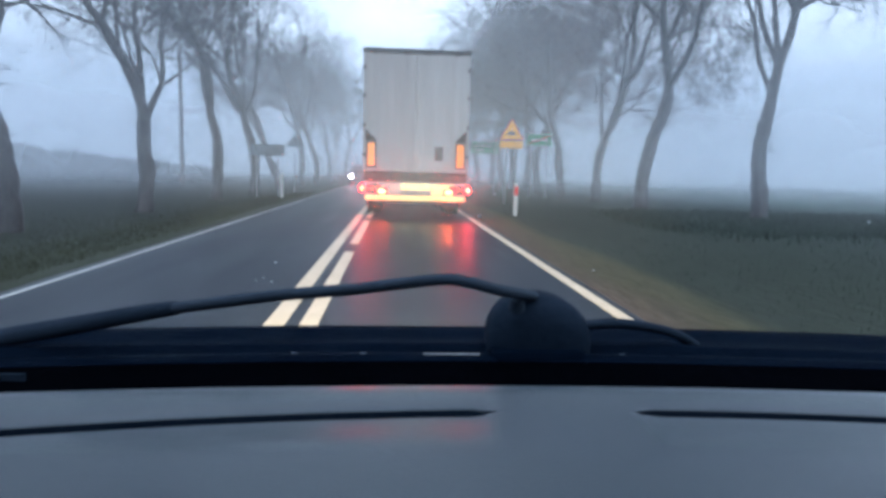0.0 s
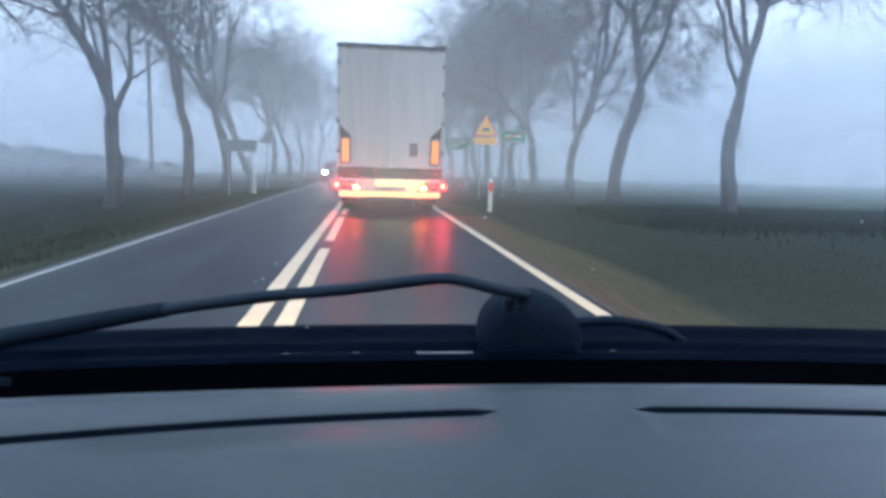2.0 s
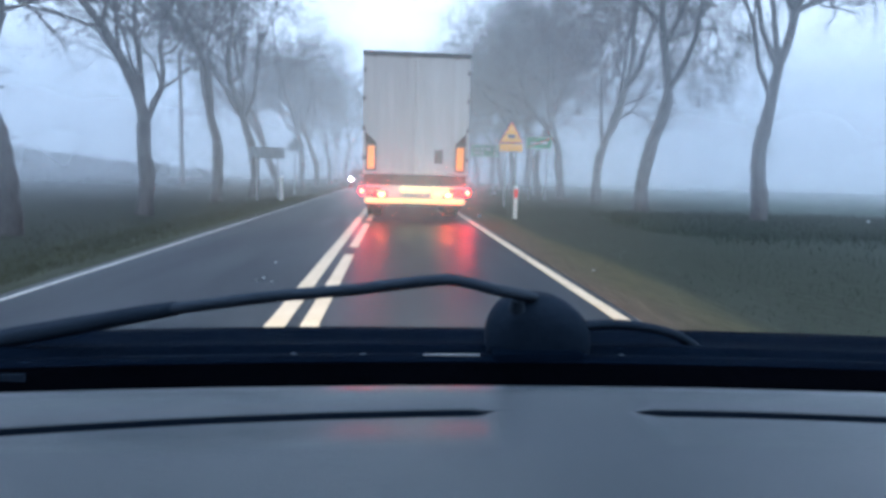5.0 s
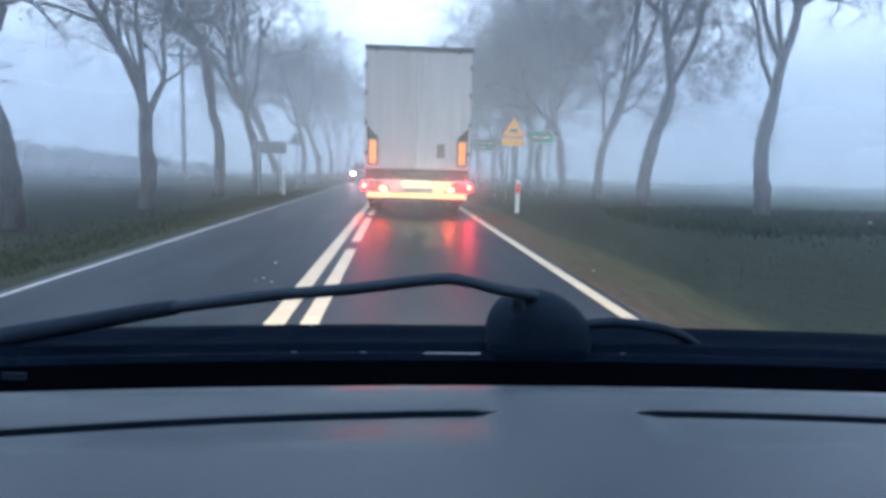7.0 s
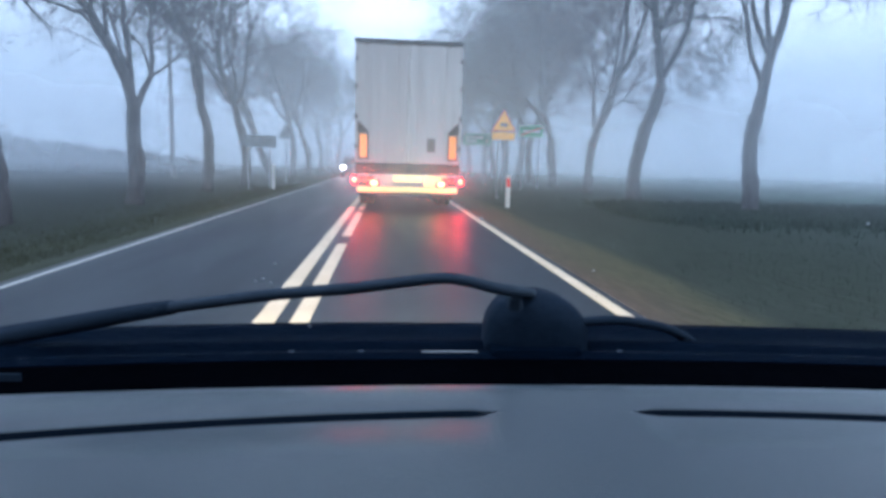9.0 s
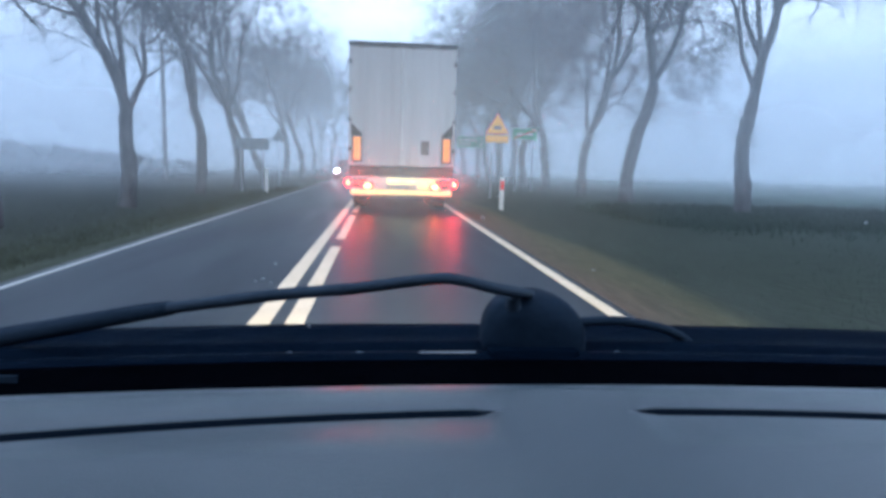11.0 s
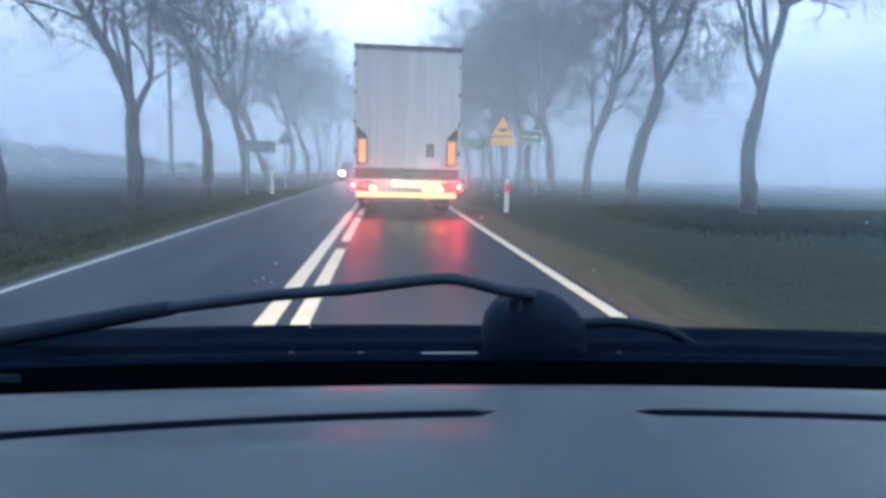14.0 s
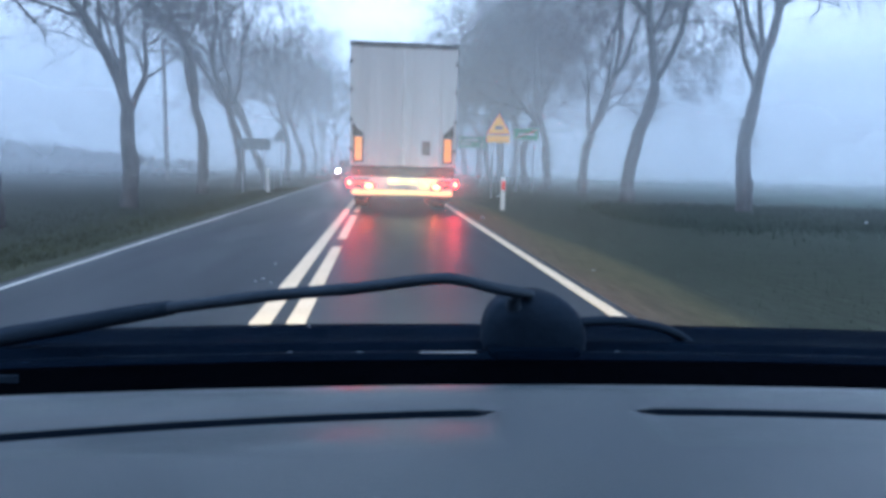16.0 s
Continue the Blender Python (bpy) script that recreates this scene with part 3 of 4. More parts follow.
def make_car():
    car = base("car", 0.0, 0.0, 0.0, "own dark car with grey dashboard and wipers at rest", "car")
    # dashboard top with two long demister slots
    verts, faces, index = [], [], []
    nx = 220
    for i in range(nx + 1):
        x = -0.58 + 1.62 * i / nx

        def taper(a, b):
            return max(0.0, min(1.0, (x - a) / 0.018)) * max(0.0, min(1.0, (b - x) / 0.018))
        w = 0.0070 * max(taper(-0.56, 0.100), taper(0.232, 0.70))
        deep = min(1.0, w / 0.0035)
        ys, e = slot_line(x), dash_edge(x)
        top = 0.93 + 0.004 * math.cos(x * 2.5)
        crown = [(0.14, 0.70), (0.16, 0.86), (0.20, 0.905), (0.27, 0.924), (0.38, top), (0.46, top), (ys - w - 0.004, top),
                 (ys - w, top - 0.0025 * deep), (ys - w * 0.9, top - 0.02 * deep), (ys + w * 0.9, top - 0.02 * deep),
                 (ys + w, top - 0.001 * deep), (ys + w + 0.003, top), (e - 0.03, top), (e - 0.010, top - 0.001), (e - 0.003, top - 0.005),
                 (e, top - 0.012), (e + 0.002, 0.80)]
        verts += [(x, yy, zz) for yy, zz in crown]
    k = len(crown)
    for i in range(nx):
        for j in range(k - 1):
            a = i * k + j
            faces.append((a, a + k, a + k + 1, a + 1))
            index.append(1 if j in (7, 8, 9) else 0)
    dash = raw("dashboard", verts, faces, [DASH, SLOT], car, "grey grained plastic dashboard with two demister slots", index, True)
    # black trough and printed lower edge of the windscreen
    verts, faces = [], []
    n = 60
    for i in range(n + 1):
        x = -0.70 + 1.9 * i / n
        b = 0.802 - 0.10 * (x - 0.1) ** 2
        verts += [(x, 0.55, 0.84), (x, b - 0.10, 0.868), (x, b - 0.012, 0.889), (x, b, 0.899)]
    for i in range(n):
        for j in range(3):
            a = 4 * i + j
            faces.append((a, a + 4, a + 5, a + 1))
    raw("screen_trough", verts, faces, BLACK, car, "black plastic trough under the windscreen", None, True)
    # cowl panel outside, with ridges
    verts, faces = [], []
    for i in range(n + 1):
        x = -0.70 + 1.9 * i / n
        b = 0.803 - 0.10 * (x - 0.1) ** 2
        f = 0.998 - (0.19 if x < 0.1 else 0.11) * max(0.0, abs(x - 0.1) - 0.10) ** 2
        row = [(b + 0.002, 0.899), (b + 0.012, 0.9045), (b + 0.024, 0.9045), (b + 0.030, 0.897), (b + 0.058, 0.897), (b + 0.064, 0.904),
               (b + 0.085, 0.904), (b + 0.095, 0.893), (f - 0.045, 0.893), (f - 0.030, 0.898), (f - 0.006, 0.900), (f, 0.895), (f + 0.004, 0.80)]
        verts += [(x, yy, zz) for yy, zz in row]
    k = 13
    for i in range(n):
        for j in range(k - 1):
            a = k * i + j
            faces.append((a, a + k, a + k + 1, a + 1))
    cowl = raw("cowl_panel", verts, faces, COWL, car, "dark ribbed plastic cowl panel", None, True)
    # pale strip and dots stand in for reflected highlights on the cowl
    part("glint_strip", boxed(0.050, 0.126, 0.8165, 0.8205, 0.9025, 0.9055, 0.001), GALV, cowl, "thin pale strip that imitates a reflection on the cowl")
    for x in (-0.121, -0.030, 0.323):
        part("glint_dot", boxed(x - 0.004, x + 0.004, 0.8195, 0.8235, 0.9035, 0.9050, 0.0006), SIGN_BACK, cowl, "small pale dot that imitates a highlight on the cowl")
    part("inspection_label", boxed(-0.452, -0.424, 0.757, 0.760, 0.886, 0.897, 0.001), BLADE, car, "small grey label at the screen's lower edge")
    # wiper arm, pivot hump and second arm
    verts, faces = [], []
    pts = bezier_path([(0.205, 0.862, 0.976), (0.165, 0.775, 0.997), (0.124, 0.712, 1.014), (0.090, 0.700, 1.024), (0.056, 0.693, 1.027), (-0.039, 0.720, 1.010),
                       (-0.138, 0.743, 0.996), (-0.273, 0.782, 0.970)], 8)
    tube(verts, faces, pts, [0.0094 + 0.0025 * abs(i / len(pts) - 0.5) for i in range(len(pts))], 10, True, 0.7)
    arm = raw("wiper_arm", verts, faces, WIPER, car, "black bent wiper arm", None, True)
    part("arm_nut", cyl(bmesh.new(), (0.170, 0.800, 0.972), (0.168, 0.790, 0.988), 0.011, 0.008, 12), WIPER, arm)
    verts, faces = [], []
    pts = bezier_path([(-0.255, 0.775, 0.974), (-0.305, 0.795, 0.962), (-0.401, 0.828, 0.938), (-0.52, 0.873, 0.908)], 8)
    tube(verts, faces, pts, [0.0100 + 0.0045 * min(1, i / 20) for i in range(len(pts))], 12, True, 0.9)
    raw("wiper_blade", verts, faces, BLADE, arm, "thick black wiper blade", None, True)
    hump = bmesh.new()
    bmesh.ops.create_uvsphere(hump, u_segments=40, v_segments=24, radius=1.0)
    for v in hump.verts:
        c = v.co.copy()
        c *= (abs(c.x) ** 3 + abs(c.y) ** 3 + abs(c.z) ** 3) ** (-1 / 3)
        c.z *= 1.0 - 0.30 * max(0.0, c.x) ** 1.5 - 0.35 * max(0.0, -c.x - 0.55)
        v.co = Vector((0.2145 + 0.074 * c.x, 0.872 + 0.055 * c.y, 0.908 + 0.073 * c.z))
    part("pivot_cap", hump, HUMP, car, "rounded black wiper pivot cap", True)
    part("pivot_block", boxed(0.140, 0.270, 0.806, 0.850, 0.86, 0.912, 0.010), COWL, car, "black pivot block")
    verts, faces = [], []
    pts = bezier_path([(0.27, 0.850, 0.938), (0.32, 0.850, 0.941), (0.37, 0.862, 0.934), (0.42, 0.878, 0.920), (0.46, 0.892, 0.898), (0.49, 0.90, 0.872)], 8)
    tube(verts, faces, pts, [0.0088] * len(pts), 10, True, 0.8)
    raw("wiper_arm", verts, faces, BLADE, car, "short black wiper arm", None, True)
    # body: floor, flanks with wheel arches, bonnet, nose, roof and tail
    part("floor_pan", boxed(SIDE - 0.80, SIDE + 0.80, -2.36, 0.62, 0.22, 0.28, 0.02), CARPAINT, car, "dark car floor")

    def flank():
        """The outline of one side in y and z, with two round wheel arches along its lower edge."""
        line = [(-2.46, 0.30)]
        for yw in (-1.5, 1.35):
            line += [(yw - 0.37 * math.cos(math.pi * k / 12), max(0.26, 0.30 + 0.37 * math.sin(math.pi * k / 12))) for k in range(13)]
        return line + [(2.04, 0.28), (2.14, 0.36), (2.13, 0.52), (2.02, 0.585), (1.55, 0.665), (1.05, 0.735), (0.72, 0.83), (-0.40, 0.90), (-1.6, 0.93), (-2.40, 0.92), (-2.50, 0.62)]

    for s in (-1, 1):
        bm = bmesh.new()
        x0, x1 = SIDE + s * 0.80, SIDE + s * 0.86
        inner = [bm.verts.new((x0, y, z)) for y, z in flank()]
        outer = [bm.verts.new((x1 - s * (0.05 * max(0.0, (z - 0.55) / 0.4) ** 2 + 0.06 * max(0.0, y - 1.5) ** 2), y, z)) for y, z in flank()]
        bm.faces.new(inner)
        bm.faces.new(outer[::-1])
        for k in range(len(inner)):
            q = (k + 1) % len(inner)
            bm.faces.new((inner[k], outer[k], outer[q], inner[q]))
        bmesh.ops.recalc_face_normals(bm, faces=bm.faces)
        bmesh.ops.triangulate(bm, faces=[f for f in bm.faces if len(f.verts) > 4])
        side = part("door_panel", bm, CARPAINT, car, "dark painted car flank")
        part("handle", boxed(x1 - s * 0.02 - 0.015, x1 - s * 0.02 + 0.015, -0.42, -0.26, 0.80, 0.825, 0.008), BLACK, side)
        verts, faces = [], []
        tube(verts, faces, bezier_path([(SIDE + s * 0.79, 0.74, 0.86), (SIDE + s * 0.76, 0.40, 1.18), (SIDE + s * 0.69, -0.04, 1.48)], 6), [0.035] * 13, 8)
        raw("front_pillar", verts, faces, BLACK, car, "", None, True)
        # quarter, pillar and seat: out of view, added to keep light off the dashboard
        part("rear_quarter", boxed(SIDE + s * 0.745 - 0.02, SIDE + s * 0.745 + 0.02, -2.30, -0.75, 0.90, 1.50, 0.012), CARPAINT, car)
        part("door_pillar", boxed(SIDE + s * 0.745 - 0.022, SIDE + s * 0.745 + 0.022, -0.55, -0.42, 0.90, 1.50, 0.012), BLACK, car)
        part("front_seat", boxed(SIDE + s * 0.38 - 0.25, SIDE + s * 0.38 + 0.25, -0.95, -0.78, 0.40, 1.16, 0.05), RUBBER, car, "unseen dark front seat, added to block light")
        for yw in (1.35, -1.5):
            bm = bmesh.new()
            for u, v, r0, r1 in ((0.66, 0.69, 0.28, 0.31), (0.69, 0.83, 0.31, 0.31), (0.83, 0.86, 0.31, 0.28)):
                cyl(bm, (SIDE + s * u, yw, 0.31), (SIDE + s * v, yw, 0.31), r0, r1, 28)
            tyre = part("wheel", bm, RUBBER, car, "black tyre")
            part("rim", cyl(bmesh.new(), (SIDE + s * 0.84, yw, 0.31), (SIDE + s * 0.868, yw, 0.31), 0.20, 0.17, 20), GALV, tyre)
        part("headlamp", boxed(SIDE + s * 0.60 - 0.15, SIDE + s * 0.60 + 0.15, 2.02, 2.12, 0.44, 0.55, 0.03), GALV, car)
        part("tail_lamp", boxed(SIDE + s * 0.70 - 0.06, SIDE + s * 0.70 + 0.06, -2.52, -2.45, 0.70, 0.95, 0.02), SIGN_RED, car)
    # bonnet and roof as gently crowned sheets
    nx, ny = 14, 12
    for name, y0, y1, half, height, mat in (
            ("bonnet", 1.02, 2.08, 0.80, lambda u, v: 0.735 - 0.14 * v - 0.07 * v ** 4 + 0.035 * (1 - u * u), CARPAINT),
            ("roof_skin", -2.34, 0.03, 0.74, lambda u, v: 1.49 + 0.055 * (1 - u ** 4) - 0.05 * (2 * v - 1) ** 4, CARPAINT)):
        verts, faces = [], []
        for z_off in (0.0, -0.018):
            verts += [(SIDE + half * (2 * i / nx - 1), y0 + (y1 - y0) * j / ny, height(2 * i / nx - 1, j / ny) + z_off) for j in range(ny + 1) for i in range(nx + 1)]
        w, lay = nx + 1, (nx + 1) * (ny + 1)
        for j in range(ny):
            for i in range(nx):
                a = j * w + i
                faces += [(a, a + 1, a + w + 1, a + w), (lay + a, lay + a + w, lay + a + w + 1, lay + a + 1)]
        rim = [i for i in range(w)] + [j * w + nx for j in range(1, ny + 1)] + [ny * w + i for i in range(nx - 1, -1, -1)] + [j * w for j in range(ny - 1, 0, -1)]
        faces += [(rim[k], lay + rim[k], lay + rim[(k + 1) % len(rim)], rim[(k + 1) % len(rim)]) for k in range(len(rim))]
        raw(name, verts, faces, mat, car, "dark painted " + name.split("_")[0], None, True)
    part("roof_liner", boxed(SIDE - 0.70, SIDE + 0.70, -2.3, 0.0, 1.435, 1.46, 0.01), LINER, car, "pale roof liner")
    part("tailgate", boxed(SIDE - 0.76, SIDE + 0.76, -2.46, -2.38, 0.30, 1.48, 0.03), CARPAINT, car)
    part("engine_bay", boxed(SIDE - 0.60, SIDE + 0.60, 0.78, 1.95, 0.28, 0.55, 0.03), BLACK, car)
    part("bulkhead", boxed(SIDE - 0.79, SIDE + 0.79, 0.62, 0.75, 0.28, 0.83), BLACK, car)
    part("front_bumper", boxed(SIDE - 0.80, SIDE + 0.80, 2.04, 2.18, 0.26, 0.45, 0.04), CARPAINT, car)
    part("grille", boxed(SIDE - 0.38, SIDE + 0.38, 2.06, 2.13, 0.45, 0.53, 0.012), BLACK, car)
    # glass: unseen side windows, added and tinted to dim the dashboard; clear windscreen over the cowl
    def thin_glass(name, tint, gloss):
        g = bpy.data.materials.new(name)
        g.use_nodes = True
        gn, gl = g.node_tree.nodes, g.node_tree.links
        gn.clear()
        go, gm, gt, gg = gn.new("ShaderNodeOutputMaterial"), gn.new("ShaderNodeMixShader"), gn.new("ShaderNodeBsdfTransparent"), gn.new("ShaderNodeBsdfGlossy")
        gt.inputs[0].default_value = (*tint, 1)
        gg.inputs["Roughness"].default_value = 0.03
        gm.inputs[0].default_value = gloss
        gl.new(gt.outputs[0], gm.inputs[1])
        gl.new(gg.outputs[0], gm.inputs[2])
        gl.new(gm.outputs[0], go.inputs[0])
        return g

    dimming_glass = thin_glass("tinted_glass", (0.50, 0.54, 0.54), 0.04)
    for s in (-1, 1):
        bm = bmesh.new()
        edge = [(0.66, 0.88, 0.79), (-0.42, 0.90, 0.775), (-0.42, 1.45, 0.715), (0.0, 1.45, 0.70)]
        a = [bm.verts.new((SIDE + s * x, y, z)) for y, z, x in edge]
        b = [bm.verts.new((SIDE + s * (x - 0.005), y, z)) for y, z, x in edge]
        bm.faces.new(a)
        bm.faces.new(b[::-1])
        for k in range(4):
            bm.faces.new((a[k], b[k], b[(k + 1) % 4], a[(k + 1) % 4]))
        bmesh.ops.recalc_face_normals(bm, faces=bm.faces)
        part("side_window", bm, dimming_glass, car, "unseen side window, tinted to dim the dashboard")
    g = thin_glass("thin_glass", (0.95, 0.98, 0.97), 0.012)
    nx2, ny2 = 16, 10
    verts = []
    for j in range(ny2 + 1):
        for i in range(nx2 + 1):
            x = -0.56 + 1.56 * i / nx2
            yy = 0.80 - 0.82 * j / ny2 - 0.10 * (x - 0.1) ** 2
            verts.append((SIDE + (x - SIDE) * (1 - 0.08 * j / ny2), yy, 0.905 + 0.545 * j / ny2))
    faces = [(j * 17 + i, j * 17 + i + 1, j * 17 + i + 18, j * 17 + i + 17) for j in range(ny2) for i in range(nx2)]
    ws = raw("windscreen", verts, faces, g, car, "clear windscreen with specks of dirt", None, True)
    ws.visible_shadow = False
    for fx, fj, r in ((-0.1105, 0.258, 0.0012), (-0.0946, 0.292, 0.0011), (-0.1184, 0.2527, 0.0009), (-0.1048, 0.2488, 0.0010), (0.0746, 0.3814, 0.0013),
                      (0.0815, 0.4154, 0.0009), (0.3856, 0.3865, 0.0012), (-0.0181, 0.3752, 0.0008), (0.1933, 0.2843, 0.0008), (-0.0818, 0.1231, 0.0010)):
        bm = bmesh.new()
        bmesh.ops.create_icosphere(bm, subdivisions=2, radius=r, matrix=Matrix.Translation((fx, 0.80 - 0.82 * fj - 0.10 * (fx - 0.1) ** 2, 0.905 + 0.545 * fj)) @ Matrix.Diagonal((1.25, 0.5, 0.8, 1)))
        part("dirt_speck", bm, SPECK, ws, "pale dried speck", True)
    # own dipped headlamps
    for s in (-1, 1):
        sp = new("headlamp_beam", bpy.data.lights.new("headlamp_beam", "SPOT"))
        sp.data.energy, sp.data.color, sp.data.spot_size, sp.data.spot_blend = 1700, (1.0, 0.77, 0.42), radians(60), 0.7
        sp.data.shadow_soft_size = 0.06
        sp.matrix_world = look((SIDE + s * 0.60, 2.20, 0.50), (SIDE + s * 0.60 + 0.25, 18, 0.45))


make_car()


# ---------------------------------------------------------------- trees
def make_tree_meshes(seed, height, r0, fork, lean, brown=False, leaves=22000, twin=False, spread=1.0):
    rnd = random.Random(seed)
    tv, tf, cv, cf, ci = [], [], [], [], []
    tips = []

    def wander(p, d, length, n, wob, rise):
        pts = [p.copy()]
        for _ in range(n):
            d = (d + Vector((rnd.uniform(-wob, wob), rnd.uniform(-wob, wob), rnd.uniform(-wob, wob) + rise))).normalized()
            pts.append(pts[-1] + d * (length / n))
        return pts, d

    def side(d, angle):
        a = rnd.uniform(0, 2 * math.pi)
        o = d.orthogonal().normalized()
        o = Matrix.Rotation(a, 3, d) @ o
        return (d * math.cos(angle) + o * math.sin(angle)).normalized()

    def limb(pts, k, d, r, length, level):
        """A child from the point k of its parent, rooted inside it."""
        grow(pts[k], d, max(0.006, r), length, level)

    def grow(p, d, r, length, level):
        n = (0, 8, 6, 5, 4)[level]
        pts, dd = wander(p, d, length, n, (0, 0.22, 0.28, 0.32, 0.30)[level], (0, 0.07, 0.05, 0.0, -0.10)[level])
        end = r * (0, 0.36, 0.35, 0.4, 0.5)[level]
        radii = [r + (end - r) * (i / n) for i in range(n + 1)]
        if level == 1:
            tube(tv, tf, pts, radii, 8)
        else:
            before = len(cf)
            tube(cv, cf, pts, radii, (6, 6, 5, 4, 3)[level], False)
            ci.extend([0] * (len(cf) - before))
        if level >= 3:
            tips.extend(pts[1:])
        if level < 4:
            kids(pts, radii, length, level)

    def kids(pts, radii, length, level):
        n = len(pts) - 1
        for i in range((0, rnd.randint(6, 8), rnd.randint(7, 9), rnd.randint(4, 6))[level]):
            k = min(n, max(1, round((1.0 if i == 0 else rnd.uniform(0.25, 1.0)) * n)))
            nd = side((pts[k] - pts[k - 1]).normalized(), rnd.uniform(0.35, 1.1))
            limb(pts, k, nd, radii[k] * (0.85 if i == 0 else rnd.uniform(0.45, 0.7)), length * rnd.uniform(0.45, 0.78), level + 1)

    # trunk and leader in one tapering line
    up = Vector((lean[0], lean[1], 1)).normalized()
    stem, d1 = wander(Vector((0, 0, -0.25)), up, fork + 0.25, 8, 0.17, 0.03)
    if twin:
        d1 = side(d1, 0.30 * spread)
    top, d2 = wander(stem[-1], d1, (height - fork) * 0.75, 8, 0.22, 0.08)
    line = stem + top[1:]
    m = len(line)
    radii = []
    for i in range(m):
        f = i / 8
        rr = r0 * (1 - 0.28 * f) if f <= 1 else r0 * 0.72 * (1 - 0.70 * (f - 1))
        radii.append(rr * (1.4 if i == 0 else 1.1 if i == 1 else rnd.uniform(0.88, 1.14)))
    fine_line = bezier_path(line, 4)
    fine_r = [radii[min(i // 4, m - 1)] + (radii[min(i // 4 + 1, m - 1)] - radii[min(i // 4, m - 1)]) * (i % 4) / 4 for i in range(len(fine_line))]
    fine_r = [r * (1.0 + 0.16 * noise.noise(Vector((seed, i * 0.55, 0.0)))) for i, r in enumerate(fine_r)]
    tube(tv, tf, fine_line, fine_r, 14)
    for i, v in enumerate(tv):
        tv[i] = v + 0.16 * r0 * noise.noise_vector(v * 3.1 + Vector((seed, 0, 0)))
    for i in range(2 if twin else rnd.randint(4, 5)):
        k = 8 if i == 0 else rnd.choice((7, 8, 9, 10, 11))
        d = side((line[k] - line[k - 1]).normalized(), spread * (rnd.uniform(0.45, 0.8) if i == 0 else rnd.uniform(0.5, 1.05)))
        grow(line[k] - d * radii[k] * 0.4, d, radii[k] * rnd.uniform(0.55, 0.75), (height - fork) * rnd.uniform(0.5, 0.72) * (0.5 + 0.5 * spread), 1)
    kids(top, radii[8:], (height - fork) * 0.6 * (0.4 + 0.6 * spread), 1)
    for _ in range(2):
        k = rnd.randint(4, 7)
        for _ in range(7):
            d = side(up, rnd.uniform(0.5, 1.4))
            grow(line[k] + up * rnd.uniform(-0.2, 0.2), d, 0.016, rnd.uniform(0.35, 0.65), 4)
    # leaf clumps on the fine twigs
    for _ in range(leaves):
        p = rnd.choice(tips) + Vector((rnd.gauss(0, 0.16), rnd.gauss(0, 0.16), rnd.gauss(-0.03, 0.14)))
        s = rnd.uniform(0.018, 0.045)
        a = Vector((rnd.uniform(-1, 1), rnd.uniform(-1, 1), rnd.uniform(-1, 1))).normalized()
        b = a.orthogonal().normalized()
        k = len(cv)
        cv.extend([p - a * s, p + b * s * 0.55, p + a * s, p - b * s * 0.55])
        cf.append((k, k + 1, k + 2, k + 3))
        ci.append(1)
    return (tv, tf), (cv, cf, ci), brown


def make_tree(spec, x, y, turn, scale, label, group):
    (tv, tf), (cv, cf, ci), brown = spec
    t = base("tree", x, y, ground_z(x, y) - 0.02, label, "tree", group, turn=turn)
    t.scale = (scale, scale, scale)
    raw("trunk", tv, tf, BARK, t, "", None, True)
    raw("crown", cv, cf, [TWIG, LEAF_BROWN if brown else LEAF], t, "sparse autumn crown" if not brown else "brown autumn crown", ci)
    return t


KINDS = [
    make_tree_meshes(11, 14.0, 0.26, 5.6, (0.03, 0.0), spread=0.8),
    make_tree_meshes(12, 12.0, 0.25, 3.1, (0.04, 0.03), twin=True, spread=0.9, leaves=58000),
    make_tree_meshes(13, 13.0, 0.26, 4.4, (0.03, 0.02), spread=1.0, leaves=58000),
    make_tree_meshes(14, 12.5, 0.25, 3.4, (0.12, -0.03), brown=True, leaves=58000),
    make_tree_meshes(25, 12.0, 0.22, 3.0, (0.14, 0.02), twin=True, spread=0.65, leaves=8000),
    make_tree_meshes(16, 12.5, 0.23, 3.7, (0.05, 0.04), leaves=58000),
    make_tree_meshes(27, 12.5, 0.22, 3.8, (0.12, 0.0), spread=0.65, leaves=9000),
    make_tree_meshes(38, 11.5, 0.20, 3.3, (0.18, 0.03), twin=True, spread=0.75, leaves=15000),
    make_tree_meshes(19, 12.5, 0.24, 3.9, (0.08, -0.02), spread=0.8, leaves=20000),
]
FIRST = {}


def plant(kind, x, y, turn, scale, label, group):
    if kind not in FIRST:
        FIRST[kind] = make_tree(KINDS[kind], x, y, turn, scale, label, group)
        return
    c = copy_thing(FIRST[kind], pose(x, y, ground_z(x, y) - 0.02, 0, 0, turn))
    c.scale = (scale, scale, scale)
    tagged(c, label, "tree", group)


RIGHT_ROW = [(5, 9.7, 16.2, 20, 0.9), (2, 9.0, 22.6, 100, 1.0), (3, 9.0, 28.0, 70, 0.92), (1, 9.1, 34.5, 30, 1.0), (3, 8.7, 38.5, 110, 1.0), (5, 9.0, 43.5, 200, 1.05), (2, 8.8, 47.5, 20, 1.0), (3, 8.9, 52.5, 160, 1.05),
            
             (0, 9.1, 60.0, 250, 1.0), (2, 9.0, 69.0, 300, 0.95), (5, 9.0, 79.0, 70, 1.0), (4, 9.0, 90.0, 10, 1.0)]
for kind, x, y, turn, sc in RIGHT_ROW:
    plant(kind, x, y, turn, sc, "tall bare-branched roadside tree in mist on the grass verge", "avenue trees")
